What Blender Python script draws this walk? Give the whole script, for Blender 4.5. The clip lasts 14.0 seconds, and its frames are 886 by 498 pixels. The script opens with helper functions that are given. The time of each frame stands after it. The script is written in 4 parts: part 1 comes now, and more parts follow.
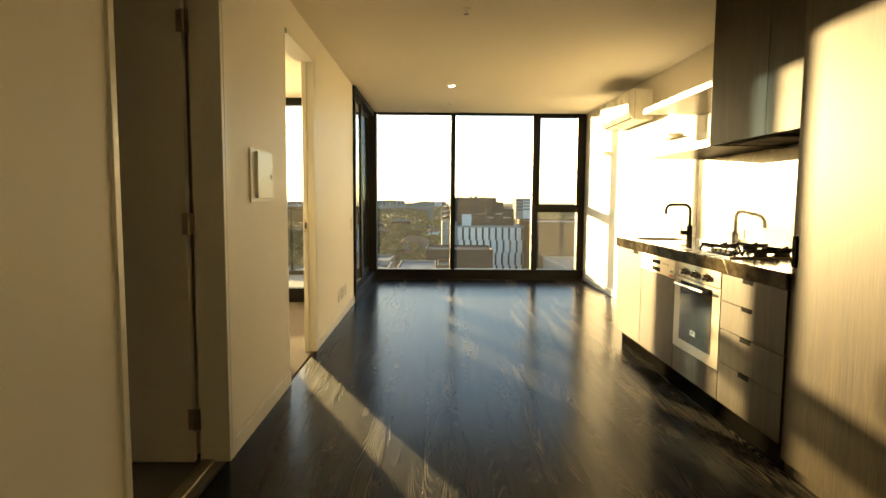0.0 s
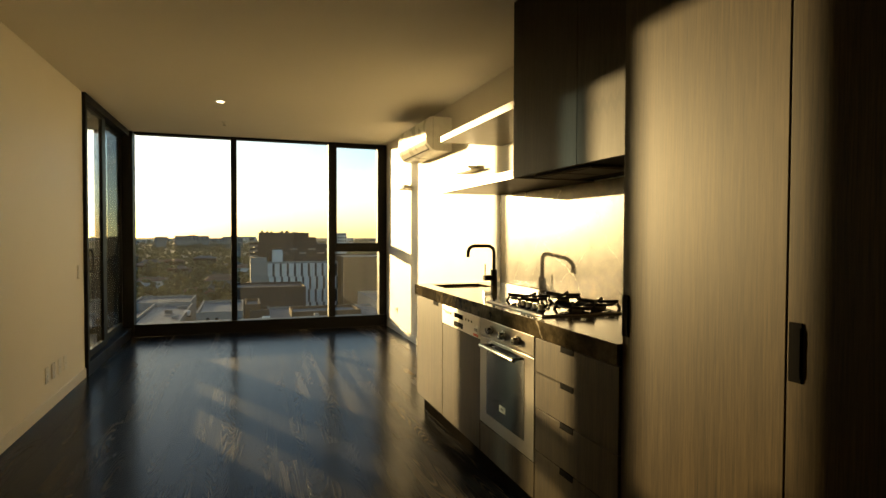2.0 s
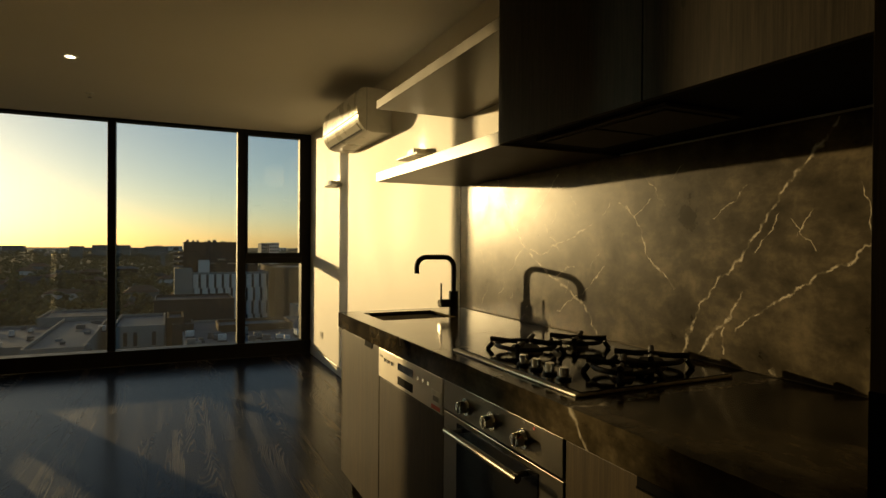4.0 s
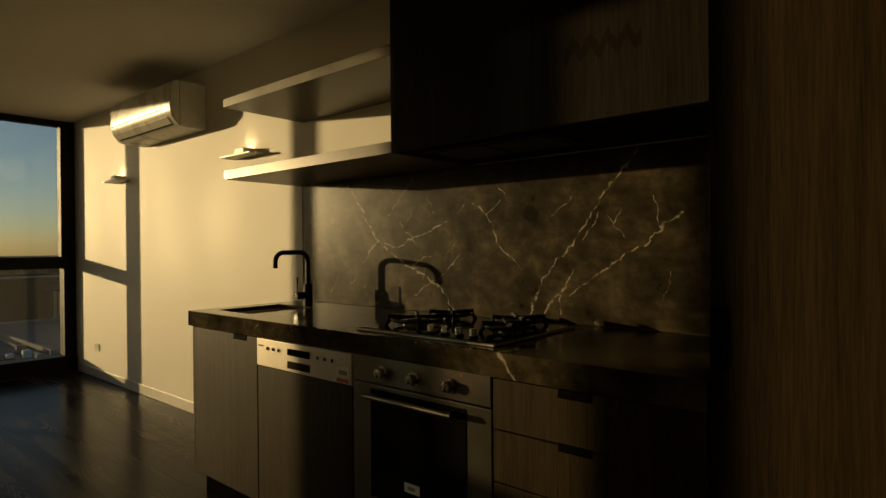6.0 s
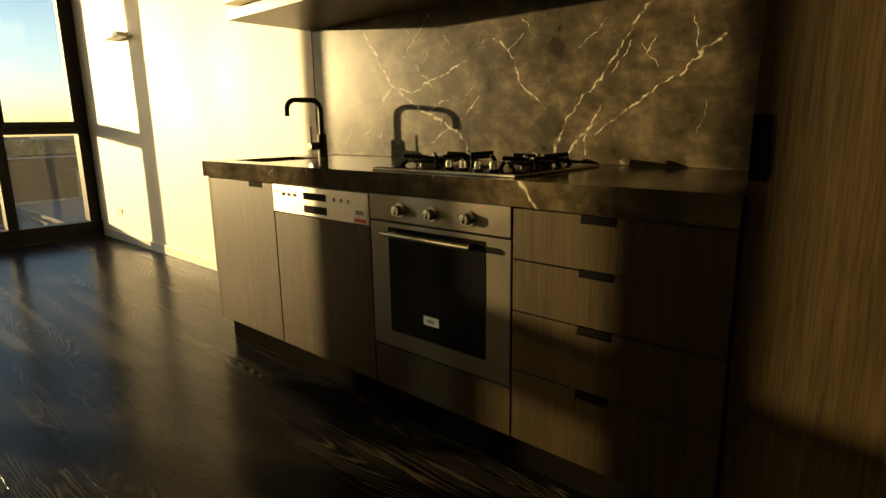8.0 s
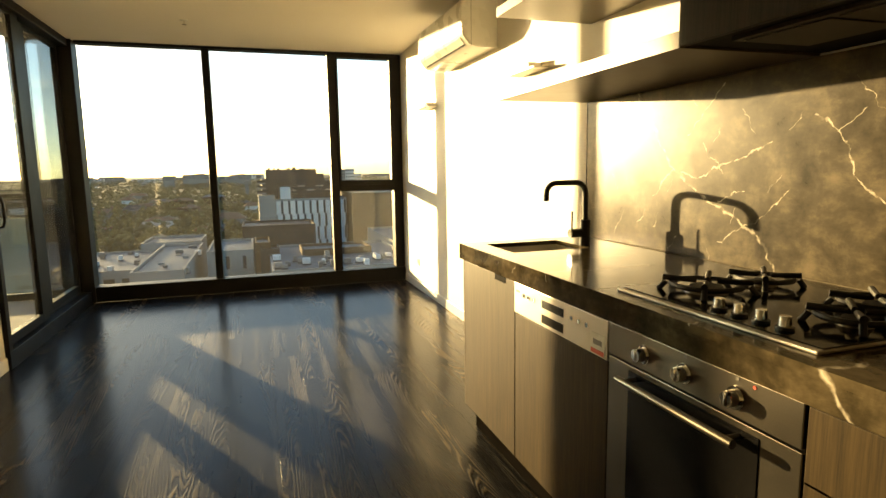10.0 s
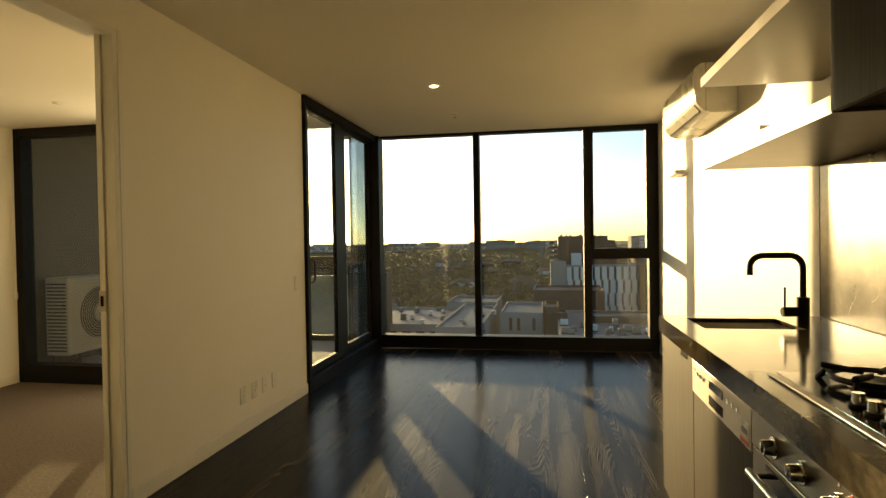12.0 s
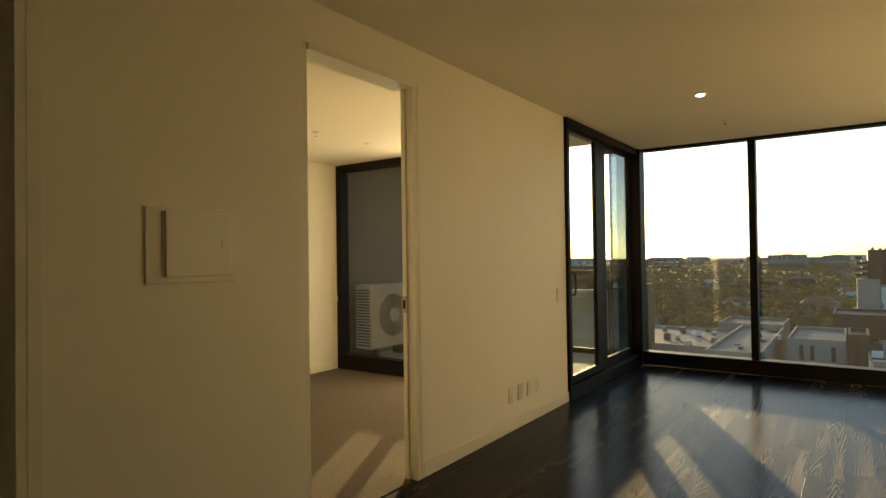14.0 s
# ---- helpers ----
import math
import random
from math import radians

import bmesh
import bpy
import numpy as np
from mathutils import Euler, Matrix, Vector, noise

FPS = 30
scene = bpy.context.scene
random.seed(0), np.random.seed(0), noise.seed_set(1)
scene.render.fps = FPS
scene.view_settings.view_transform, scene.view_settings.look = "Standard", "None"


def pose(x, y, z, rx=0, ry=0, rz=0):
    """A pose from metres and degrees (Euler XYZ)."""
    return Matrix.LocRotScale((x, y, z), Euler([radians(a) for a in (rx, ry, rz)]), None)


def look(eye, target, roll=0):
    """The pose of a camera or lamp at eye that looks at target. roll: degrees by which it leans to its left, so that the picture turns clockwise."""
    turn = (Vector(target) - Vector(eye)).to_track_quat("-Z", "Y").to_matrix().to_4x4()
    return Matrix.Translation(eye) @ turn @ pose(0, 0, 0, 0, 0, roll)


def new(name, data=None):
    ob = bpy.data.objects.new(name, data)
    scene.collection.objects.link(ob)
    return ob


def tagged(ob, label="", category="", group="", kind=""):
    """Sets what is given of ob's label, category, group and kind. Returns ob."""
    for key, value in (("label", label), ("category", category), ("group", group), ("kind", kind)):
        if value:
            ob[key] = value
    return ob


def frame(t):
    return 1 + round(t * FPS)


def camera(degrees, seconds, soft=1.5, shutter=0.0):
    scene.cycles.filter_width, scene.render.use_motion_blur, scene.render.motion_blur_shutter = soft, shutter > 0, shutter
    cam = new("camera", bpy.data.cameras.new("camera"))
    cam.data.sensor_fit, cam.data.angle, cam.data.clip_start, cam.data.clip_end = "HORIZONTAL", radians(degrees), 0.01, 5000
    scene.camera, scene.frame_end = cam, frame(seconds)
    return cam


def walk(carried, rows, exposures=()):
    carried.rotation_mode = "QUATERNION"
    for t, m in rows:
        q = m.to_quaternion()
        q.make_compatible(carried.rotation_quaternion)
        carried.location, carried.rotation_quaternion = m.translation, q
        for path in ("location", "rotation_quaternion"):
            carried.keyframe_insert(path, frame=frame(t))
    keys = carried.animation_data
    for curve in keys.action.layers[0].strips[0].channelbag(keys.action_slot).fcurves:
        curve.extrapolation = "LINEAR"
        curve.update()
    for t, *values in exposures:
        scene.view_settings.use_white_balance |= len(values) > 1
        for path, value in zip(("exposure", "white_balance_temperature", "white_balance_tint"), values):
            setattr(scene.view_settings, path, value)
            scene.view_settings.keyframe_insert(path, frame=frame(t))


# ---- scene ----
cam = camera(74.7, 14.0)
PATH = [
    (0, (0.983, -0.43, 1.251), (1.006, 1.563, 1.078), 0.4),
    (0.5, (1.045, -0.321, 1.257), (1.338, 1.652, 1.117), 0.3),
    (1, (1.083, -0.088, 1.275), (1.563, 1.851, 1.183), 0.2),
    (1.5, (1.214, 0.182, 1.289), (1.838, 2.081, 1.224), 0.2),
    (2, (1.374, 0.49, 1.298), (2.018, 2.383, 1.247), 0.2),
    (2.2, (1.432, 0.632, 1.297), (2.08, 2.523, 1.254), 0.4),
    (4.5, (1.808, 1.879, 1.274), (2.845, 3.589, 1.278), 0.1),
    (5, (1.634, 1.934, 1.291), (2.924, 3.462, 1.296), -0.1),
    (5.5, (1.383, 1.872, 1.296), (2.865, 3.215, 1.296), -0.4),
    (6, (1.174, 1.756, 1.237), (2.694, 3.056, 1.23), -0.5),
    (6.5, (1.074, 1.676, 1.143), (2.601, 2.967, 1.103), -0.5),
    (7, (1.058, 1.652, 1.065), (2.578, 2.929, 0.821), -0.4),
    (7.2, (1.057, 1.654, 1.053), (2.568, 2.917, 0.707), -0.6),
    (9.5, (1.635, 2.136, 1.239), (2.704, 3.787, 0.879), -0.9),
    (10, (1.633, 2.006, 1.289), (2.24, 3.892, 1.013), -0.9),
    (10.5, (1.737, 1.89, 1.304), (1.928, 3.875, 1.156), -0.6),
    (11, (1.881, 1.846, 1.294), (1.834, 3.844, 1.223), -0.6),
    (11.5, (2.045, 1.809, 1.286), (1.825, 3.796, 1.239), -0.7),
    (12, (2.056, 1.762, 1.303), (1.699, 3.73, 1.269), -0.9),
    (12.5, (2.043, 1.674, 1.307), (1.507, 3.601, 1.287), -0.9),
    (13, (2.082, 1.569, 1.29), (1.268, 3.396, 1.285), -0.9),
    (13.5, (2.089, 1.538, 1.303), (1.055, 3.25, 1.313), -0.9),
    (14, (2.115, 1.544, 1.308), (0.96, 3.177, 1.335), -0.8),
]
EXPOSURES = [(0.0, 2.6, 7600, 4), (0.5, 2.35, 7600, 4), (1.0, 2.05, 7600, 4), (1.5, 1.76, 7600, 4), (2.2, 1.14, 7600, 4), (4.5, -0.5, 7600, 4), (5.5, -0.88, 7600, 4), (6.6, -0.5, 7600, 4), (7.2, 0.0, 7600, 4), (9.3, 2.3, 7600, 4), (10.0, 2.15, 7600, 4), (10.5, 2.0, 7600, 4), (11.0, 1.8, 7600, 4), (11.5, 1.6, 7600, 4), (12.0, 1.29, 7600, 4), (12.5, 1.03, 7600, 4), (13.2, 1.16, 7600, 4), (14.0, 1.55, 7600, 4)]
walk(cam, [(t, look(eye, target, roll)) for t, eye, target, roll in PATH], EXPOSURES)

# ---- world and sun ----
SUN_TRAVEL = Vector((0.51, -1.0, -0.096)).normalized()
SUN_AZIMUTH = math.atan2(-SUN_TRAVEL.x, -SUN_TRAVEL.y)
world = bpy.data.worlds.new("evening_sky")
scene.world = world
world.use_nodes = True
sky = world.node_tree.nodes.new("ShaderNodeTexSky")
sky.sky_type = "NISHITA"
sky.sun_disc = False
sky.sun_elevation = math.asin(-SUN_TRAVEL.z)
sky.sun_rotation = SUN_AZIMUTH
sky.altitude = 60
sky.air_density, sky.dust_density, sky.ozone_density = 0.75, 0.8, 2.4
world.node_tree.links.new(sky.outputs[0], world.node_tree.nodes["Background"].inputs[0])
world.node_tree.nodes["Background"].inputs[1].default_value = 0.15
sun = new("sun", bpy.data.lights.new("sun", "SUN"))
sun.data.energy, sun.data.angle, sun.data.color = 4.2, radians(0.6), (1.0, 0.735, 0.385)
sun.matrix_world = look((0, 0, 30), Vector((0, 0, 30)) + SUN_TRAVEL)


# added fill lamp, out of view at the window, lifts the bedroom's brightness
bed_fill = new("bedroom_fill_light", bpy.data.lights.new("bedroom_fill_light", "AREA"))
bed_fill.data.shape, bed_fill.data.size, bed_fill.data.size_y = "RECTANGLE", 0.30, 2.0
bed_fill.data.energy, bed_fill.data.color = 9.0, (1.0, 0.80, 0.50)
bed_fill.matrix_world = look((-1.40, 6.46, 1.25), (-1.40, 5.0, 1.25))


# ---- materials ----
def material(name, rough=0.5, metal=0.0, spec=0.5):
    m = bpy.data.materials.new(name)
    m.use_nodes = True
    t = m.node_tree
    b = t.nodes["Principled BSDF"]
    b.inputs["Roughness"].default_value = rough
    b.inputs["Metallic"].default_value = metal
    b.inputs["Specular IOR Level"].default_value = spec
    return m, t, b


def node(t, kind, **values):
    n = t.nodes.new("ShaderNode" + kind)
    for k, v in values.items():
        n.inputs[k].default_value = v
    return n


def place_of(t, scale=(1, 1, 1), local=False):
    """World (or object) coordinates, stretched."""
    if local:
        src = t.nodes.new("ShaderNodeTexCoord").outputs["Object"]
    else:
        src = t.nodes.new("ShaderNodeNewGeometry").outputs["Position"]
    mp = t.nodes.new("ShaderNodeMapping")
    mp.inputs["Scale"].default_value = scale
    t.links.new(src, mp.inputs[0])
    return mp.outputs[0]


def noise_of(t, where, scale, detail=4, rough=0.55, distort=0.0):
    n = node(t, "TexNoise", Scale=scale, Detail=detail, Roughness=rough, Distortion=distort)
    t.links.new(where, n.inputs["Vector"])
    return n.outputs["Fac"]


def ramp(t, fac, stops):
    r = t.nodes.new("ShaderNodeValToRGB")
    while len(r.color_ramp.elements) < len(stops):
        r.color_ramp.elements.new(0.5)
    for e, (p, c) in zip(r.color_ramp.elements, stops):
        e.position, e.color = p, (*c, 1) if len(c) == 3 else c
    t.links.new(fac, r.inputs[0])
    return r.outputs[0]


def maths(t, op, a, b=None, c=None):
    n = t.nodes.new("ShaderNodeMath")
    n.operation = op
    for i, v in enumerate((a, b, c)):
        if v is None:
            continue
        if isinstance(v, (int, float)):
            n.inputs[i].default_value = v
        else:
            t.links.new(v, n.inputs[i])
    return n.outputs[0]


def mix(t, fac, a, b, kind="MIX"):
    n = t.nodes.new("ShaderNodeMix")
    n.data_type, n.blend_type = "RGBA", kind
    for i, v in ((0, fac), (6, a), (7, b)):
        if isinstance(v, (int, float)):
            n.inputs[i].default_value = v
        elif isinstance(v, tuple):
            n.inputs[i].default_value = (*v, 1)
        else:
            t.links.new(v, n.inputs[i])
    return n.outputs[2]


def bump(t, b, height, strength=0.2, distance=0.002):
    n = node(t, "Bump", Strength=strength, Distance=distance)
    t.links.new(height, n.inputs["Height"])
    t.links.new(n.outputs[0], b.inputs["Normal"])


def mottled(name, dark, light, scale=4.0, rough=0.6, metal=0.0, fine=120.0, relief=0.1, spec=0.5, rough_var=0.08):
    """A plain surface with blotches and a fine grain."""
    m, t, b = material(name, rough, metal, spec)
    p = place_of(t)
    big = noise_of(t, p, scale, 5)
    small = noise_of(t, p, fine, 3)
    f = maths(t, "MULTIPLY_ADD", small, 0.3, maths(t, "MULTIPLY", big, 0.7))
    t.links.new(ramp(t, f, [(0.3, dark), (0.7, light)]), b.inputs["Base Color"])
    t.links.new(maths(t, "MULTIPLY_ADD", big, rough_var * 2, rough - rough_var), b.inputs["Roughness"])
    if relief:
        bump(t, b, small, relief, 0.001)
    return m


def veneer(name, dark, light, axis=2, rough=0.42, spec=0.13, smear=None):
    """Fine straight grain along one axis, with slow bands."""
    m, t, b = material(name, rough, 0.0, spec)
    s = [1.0, 1.0, 1.0]
    s[axis] = 0.035
    p = place_of(t, tuple(s))
    fine = noise_of(t, p, 190, 5, 0.7)
    mid = noise_of(t, p, 38, 4, 0.6, 0.3)
    broad = noise_of(t, p, 5, 3)
    f = maths(t, "ADD", maths(t, "MULTIPLY", fine, 0.62), maths(t, "ADD", maths(t, "MULTIPLY", mid, 0.28), maths(t, "MULTIPLY", broad, 0.10)))
    info = t.nodes.new("ShaderNodeObjectInfo")
    f = maths(t, "ADD", f, maths(t, "MULTIPLY_ADD", info.outputs["Random"], 0.06, -0.03))
    t.links.new(ramp(t, f, [(0.36, dark), (0.5, tuple((a + c) / 2 for a, c in zip(dark, light))), (0.62, light)]), b.inputs["Base Color"])
    bump(t, b, f, 0.25, 0.0008)
    if smear:
        # a jagged wipe mark left on the door front
        sep = t.nodes.new("ShaderNodeSeparateXYZ")
        t.links.new(place_of(t), sep.inputs[0])
        y, z = sep.outputs[1], sep.outputs[2]
        zig = maths(t, "MULTIPLY", maths(t, "PINGPONG", maths(t, "MULTIPLY_ADD", y, 1.0, maths(t, "MULTIPLY", mid, 0.03)), 0.028), 1.6)
        off = maths(t, "ABSOLUTE", maths(t, "SUBTRACT", maths(t, "SUBTRACT", z, zig), smear[2]))
        mark = maths(t, "MULTIPLY", maths(t, "LESS_THAN", off, maths(t, "MULTIPLY", mid, 0.045)),
                     maths(t, "MULTIPLY", maths(t, "GREATER_THAN", y, smear[0]), maths(t, "LESS_THAN", y, smear[1])))
        plain = b.inputs["Base Color"].links[0].from_socket
        t.links.new(mix(t, maths(t, "MULTIPLY", mark, 0.6), plain, (0.006, 0.005, 0.004)), b.inputs["Base Color"])
    return m


def floorboard():
    """Black-brown stained oak, brushed grain, semi-gloss."""
    m, t, b = material("stained_oak_board", 0.3, 0, 0.3)
    info = t.nodes.new("ShaderNodeObjectInfo")
    p0 = place_of(t)
    shift = t.nodes.new("ShaderNodeVectorMath")
    shift.operation = "MULTIPLY_ADD"
    comb = node(t, "CombineXYZ")
    t.links.new(maths(t, "MULTIPLY", info.outputs["Random"], 37.0), comb.inputs[1])
    t.links.new(maths(t, "MULTIPLY", info.outputs["Random"], 11.0), comb.inputs[2])
    shift.inputs[1].default_value = (1.0, 0.075, 1.0)
    t.links.new(p0, shift.inputs[0])
    t.links.new(comb.outputs[0], shift.inputs[2])
    p = shift.outputs[0]
    field = noise_of(t, p, 5.5, 1.5, 0.45)
    jitter = noise_of(t, p, 70, 3, 0.6)
    wave = maths(t, "SINE", maths(t, "MULTIPLY_ADD", field, 300.0, maths(t, "MULTIPLY", jitter, 6.0)))
    rings = maths(t, "POWER", maths(t, "MULTIPLY_ADD", wave, 0.5, 0.5), 2.0)
    pores = noise_of(t, p, 260, 3, 0.7)
    slow = noise_of(t, p, 6, 3)
    figure = maths(t, "MULTIPLY_ADD", info.outputs["Random"], 0.35, 0.30)
    patch = ramp(t, noise_of(t, p, 9, 2), [(0.42, (0.18, 0.18, 0.18)), (0.58, (1, 1, 1))])
    f = maths(t, "ADD", maths(t, "MULTIPLY", maths(t, "MULTIPLY", rings, patch), figure), maths(t, "MULTIPLY", pores, 0.32))
    col = ramp(t, f, [(0.14, (0.0040, 0.0036, 0.0034)), (0.34, (0.0135, 0.0112, 0.0092)), (0.70, (0.085, 0.063, 0.037))])
    tone = maths(t, "MULTIPLY_ADD", info.outputs["Random"], 0.6, 0.6)
    hs = node(t, "HueSaturation")
    t.links.new(col, hs.inputs["Color"])
    t.links.new(tone, hs.inputs["Value"])
    t.links.new(hs.outputs[0], b.inputs["Base Color"])
    b.inputs["Roughness"].default_value = 0.75
    b.inputs["Specular IOR Level"].default_value = 0.03
    b.inputs["Coat Weight"].default_value = 0.41
    t.links.new(maths(t, "MULTIPLY_ADD", slow, 0.05, maths(t, "MULTIPLY_ADD", f, 0.05, 0.178)), b.inputs["Coat Roughness"])
    grit = maths(t, "MULTIPLY_ADD", pores, 0.30, maths(t, "MULTIPLY", maths(t, "MULTIPLY", rings, patch), figure))
    bump(t, b, grit, 1.0, 0.0085)
    lac = node(t, "Bump", Strength=0.06, Distance=0.0004)
    t.links.new(f, lac.inputs["Height"])
    t.links.new(lac.outputs[0], b.inputs["Coat Normal"])
    return m


def marble(name="dark_veined_marble", polish=0.19, spec=0.18):
    """Dark brown-grey stone with white veins."""
    m, t, b = material(name, 0.2, 0, spec)
    p = place_of(t)
    cloud = noise_of(t, p, 7, 8, 0.66, 0.25)
    speck = noise_of(t, place_of(t, (1, 0.45, 1)), 30, 4, 0.6)
    base = ramp(t, maths(t, "MULTIPLY_ADD", speck, 0.28, maths(t, "MULTIPLY", cloud, 0.72)),
                [(0.36, (0.014, 0.0105, 0.0060)), (0.5, (0.043, 0.034, 0.0200)), (0.64, (0.102, 0.080, 0.048))])
    warp = noise_of(t, p, 6, 6, 0.65)
    fine_warp = noise_of(t, p, 22, 2, 0.5)
    sep = t.nodes.new("ShaderNodeSeparateXYZ")
    t.links.new(p, sep.inputs[0])
    y, z = sep.outputs[1], sep.outputs[2]
    bend = maths(t, "ADD", maths(t, "MULTIPLY_ADD", warp, 0.05, -0.025), maths(t, "MULTIPLY_ADD", fine_warp, 0.045, -0.0225))
    breakup = noise_of(t, p, 14, 2, 0.5)
    total = None
    # each vein: half width, then the (y, z) corners it runs through
    VEINS = (
        (0.0062, ((4.23, 1.6), (4.03, 1.33), (3.96, 1.255), (3.82, 1.17), (3.55, 1.045), (3.47, 0.92))),
        (0.003, ((3.96, 1.255), (3.83, 1.24), (3.68, 1.3), (3.51, 1.35))),
        (0.0034, ((3.98, 1.27), (4.11, 1.15))),
        (0.004, ((3.36, 1.44), (3.24, 1.33), (3.225, 1.25), (3.1, 1.14))),
        (0.0036, ((3.21, 1.44), (3.29, 1.38))),
        (0.0058, ((2.6, 1.6), (2.71, 1.46), (2.84, 1.275), (2.935, 1.185), (3.0, 1.1), (3.07, 0.92))),
        (0.0042, ((2.44, 1.36), (2.57, 1.24), (2.69, 1.17), (2.8, 1.105), (2.88, 1.03))),
        (0.0056, ((2.86, 1.15), (2.91, 1.06), (3.0, 0.94))),
        (0.0034, ((2.91, 1.04), (2.925, 0.96))),
        (0.003, ((4.39, 0.96), (4.31, 1.09))),
        (0.003, ((4.21, 1.03), (4.16, 1.1))),
        (0.0026, ((3.62, 1.2), (3.74, 1.15))),
        (0.0026, ((3.44, 1.2), (3.58, 1.08), (3.74, 1.0))),
        (0.0026, ((3.73, 1.58), (3.91, 1.4))))
    FRONT_VEINS = ((0.0085, ((2.765, 0.95), (2.672, 0.845))),)
    strand_rng = random.Random(21)
    strands = [(*a, *b, width) for width, pts in VEINS + FRONT_VEINS for a, b in zip(pts, pts[1:])]
    for k in range(22):
        # short hair-fine strands running with the large veins
        y0, z0, ln = strand_rng.uniform(2.4, 4.5), strand_rng.uniform(0.95, 1.55), strand_rng.uniform(0.05, 0.17)
        lean = radians(strand_rng.choice((strand_rng.gauss(-52, 12), strand_rng.gauss(-125, 14))))
        strands.append((y0, z0, y0 - ln * math.cos(lean), z0 + ln * math.sin(lean), strand_rng.uniform(0.0010, 0.0021)))
    for (y0, z0, y1, z1, width) in strands:
        dy, dz = y1 - y0, z1 - z0
        ln = math.hypot(dy, dz)
        ny, nz = -dz / ln, dy / ln
        across = maths(t, "ADD", maths(t, "MULTIPLY_ADD", y, ny, -(ny * y0 + nz * z0)), maths(t, "MULTIPLY_ADD", z, nz, bend))
        along = maths(t, "ADD", maths(t, "MULTIPLY_ADD", y, dy / ln, -(dy * y0 + dz * z0) / ln), maths(t, "MULTIPLY", z, dz / ln))
        thin = maths(t, "MULTIPLY", breakup, width * 2.0)
        line = maths(t, "SUBTRACT", 1.0, maths(t, "DIVIDE", maths(t, "ABSOLUTE", across), maths(t, "MAXIMUM", thin, 0.0004)))
        inside = maths(t, "MULTIPLY", maths(t, "GREATER_THAN", along, 0.0), maths(t, "LESS_THAN", along, ln))
        line = maths(t, "MULTIPLY", maths(t, "MAXIMUM", line, 0.0), inside)
        total = line if total is None else maths(t, "MAXIMUM", total, line)
    gate = ramp(t, noise_of(t, p, 30, 2, 0.5), [(0.40, (0.10, 0.10, 0.10)), (0.54, (1, 1, 1))])
    total = maths(t, "MINIMUM", maths(t, "MULTIPLY", total, gate), 1.0)
    t.links.new(mix(t, total, base, (0.50, 0.45, 0.36)), b.inputs["Base Color"])
    t.links.new(maths(t, "MULTIPLY_ADD", cloud, polish * 1.3, polish), b.inputs["Roughness"])
    return m


def glazing(name, tint=(1, 1, 1), gloss=1.0, dust_haze=0.0):
    m = bpy.data.materials.new(name)
    m.use_nodes = True
    t = m.node_tree
    t.nodes.clear()
    out = t.nodes.new("ShaderNodeOutputMaterial")
    clear = node(t, "BsdfTransparent", Color=(*tint, 1))
    shine = node(t, "BsdfGlossy", Roughness=0.02)
    lw = node(t, "LayerWeight", Blend=0.5)
    schlick = maths(t, "MULTIPLY_ADD", maths(t, "POWER", lw.outputs["Facing"], 5.0), 0.9, 0.04)
    mx = t.nodes.new("ShaderNodeMixShader")
    t.links.new(maths(t, "MULTIPLY", schlick, gloss), mx.inputs[0])
    t.links.new(clear.outputs[0], mx.inputs[1])
    t.links.new(shine.outputs[0], mx.inputs[2])
    if dust_haze:
        # dried dust and rain streaks scatter the low sun, standing in for haze too
        film = node(t, "BsdfTranslucent", Color=(0.9, 0.9, 0.88, 1))
        cloud = noise_of(t, place_of(t), 2.2, 4, 0.6)
        streak = noise_of(t, place_of(t, (1, 1, 0.05)), 26, 3, 0.6)
        veil = maths(t, "MULTIPLY_ADD", cloud, 0.5, maths(t, "MULTIPLY_ADD", streak, 0.7, 0.4))
        dm = t.nodes.new("ShaderNodeMixShader")
        t.links.new(maths(t, "MULTIPLY", veil, dust_haze), dm.inputs[0])
        t.links.new(mx.outputs[0], dm.inputs[1])
        t.links.new(film.outputs[0], dm.inputs[2])
        mx = dm
    t.links.new(mx.outputs[0], out.inputs[0])
    return m


def lamp_glow(name, colour, strength):
    m, t, b = material(name, 0.5)
    b.inputs["Base Color"].default_value = (*colour, 1)
    b.inputs["Emission Color"].default_value = (*colour, 1)
    b.inputs["Emission Strength"].default_value = strength
    return m


WALL = mottled("warm_white_wall_paint", (0.78, 0.735, 0.64), (0.83, 0.785, 0.69), 1.2, 0.55, fine=220, relief=0.05)
CEIL = mottled("white_ceiling_paint", (0.77, 0.725, 0.63), (0.81, 0.765, 0.67), 0.9, 0.7, fine=180, relief=0.05)
TRIM = mottled("satin_white_trim_paint", (0.72, 0.69, 0.60), (0.79, 0.76, 0.67), 2.0, 0.35, relief=0.02)
LEAF = mottled("white_door_paint", (0.66, 0.62, 0.54), (0.72, 0.68, 0.60), 1.6, 0.4, relief=0.03)
BOARD = floorboard()
STONE = marble()
POLISHED_STONE = marble("polished_dark_marble", 0.08, 0.10)
VENEER = veneer("grey_brown_oak_veneer", (0.0140, 0.0095, 0.0043), (0.053, 0.0353, 0.0148), rough=0.48, spec=0.16)
DARK_VENEER = veneer("smoked_oak_veneer", (0.012, 0.0098, 0.0068), (0.034, 0.027, 0.019), rough=0.45, spec=0.06, smear=(2.38, 2.62, 1.80))
SHELF = mottled("grey_oak_laminate", (0.09, 0.075, 0.052), (0.14, 0.118, 0.084), 6, 0.33, fine=90)
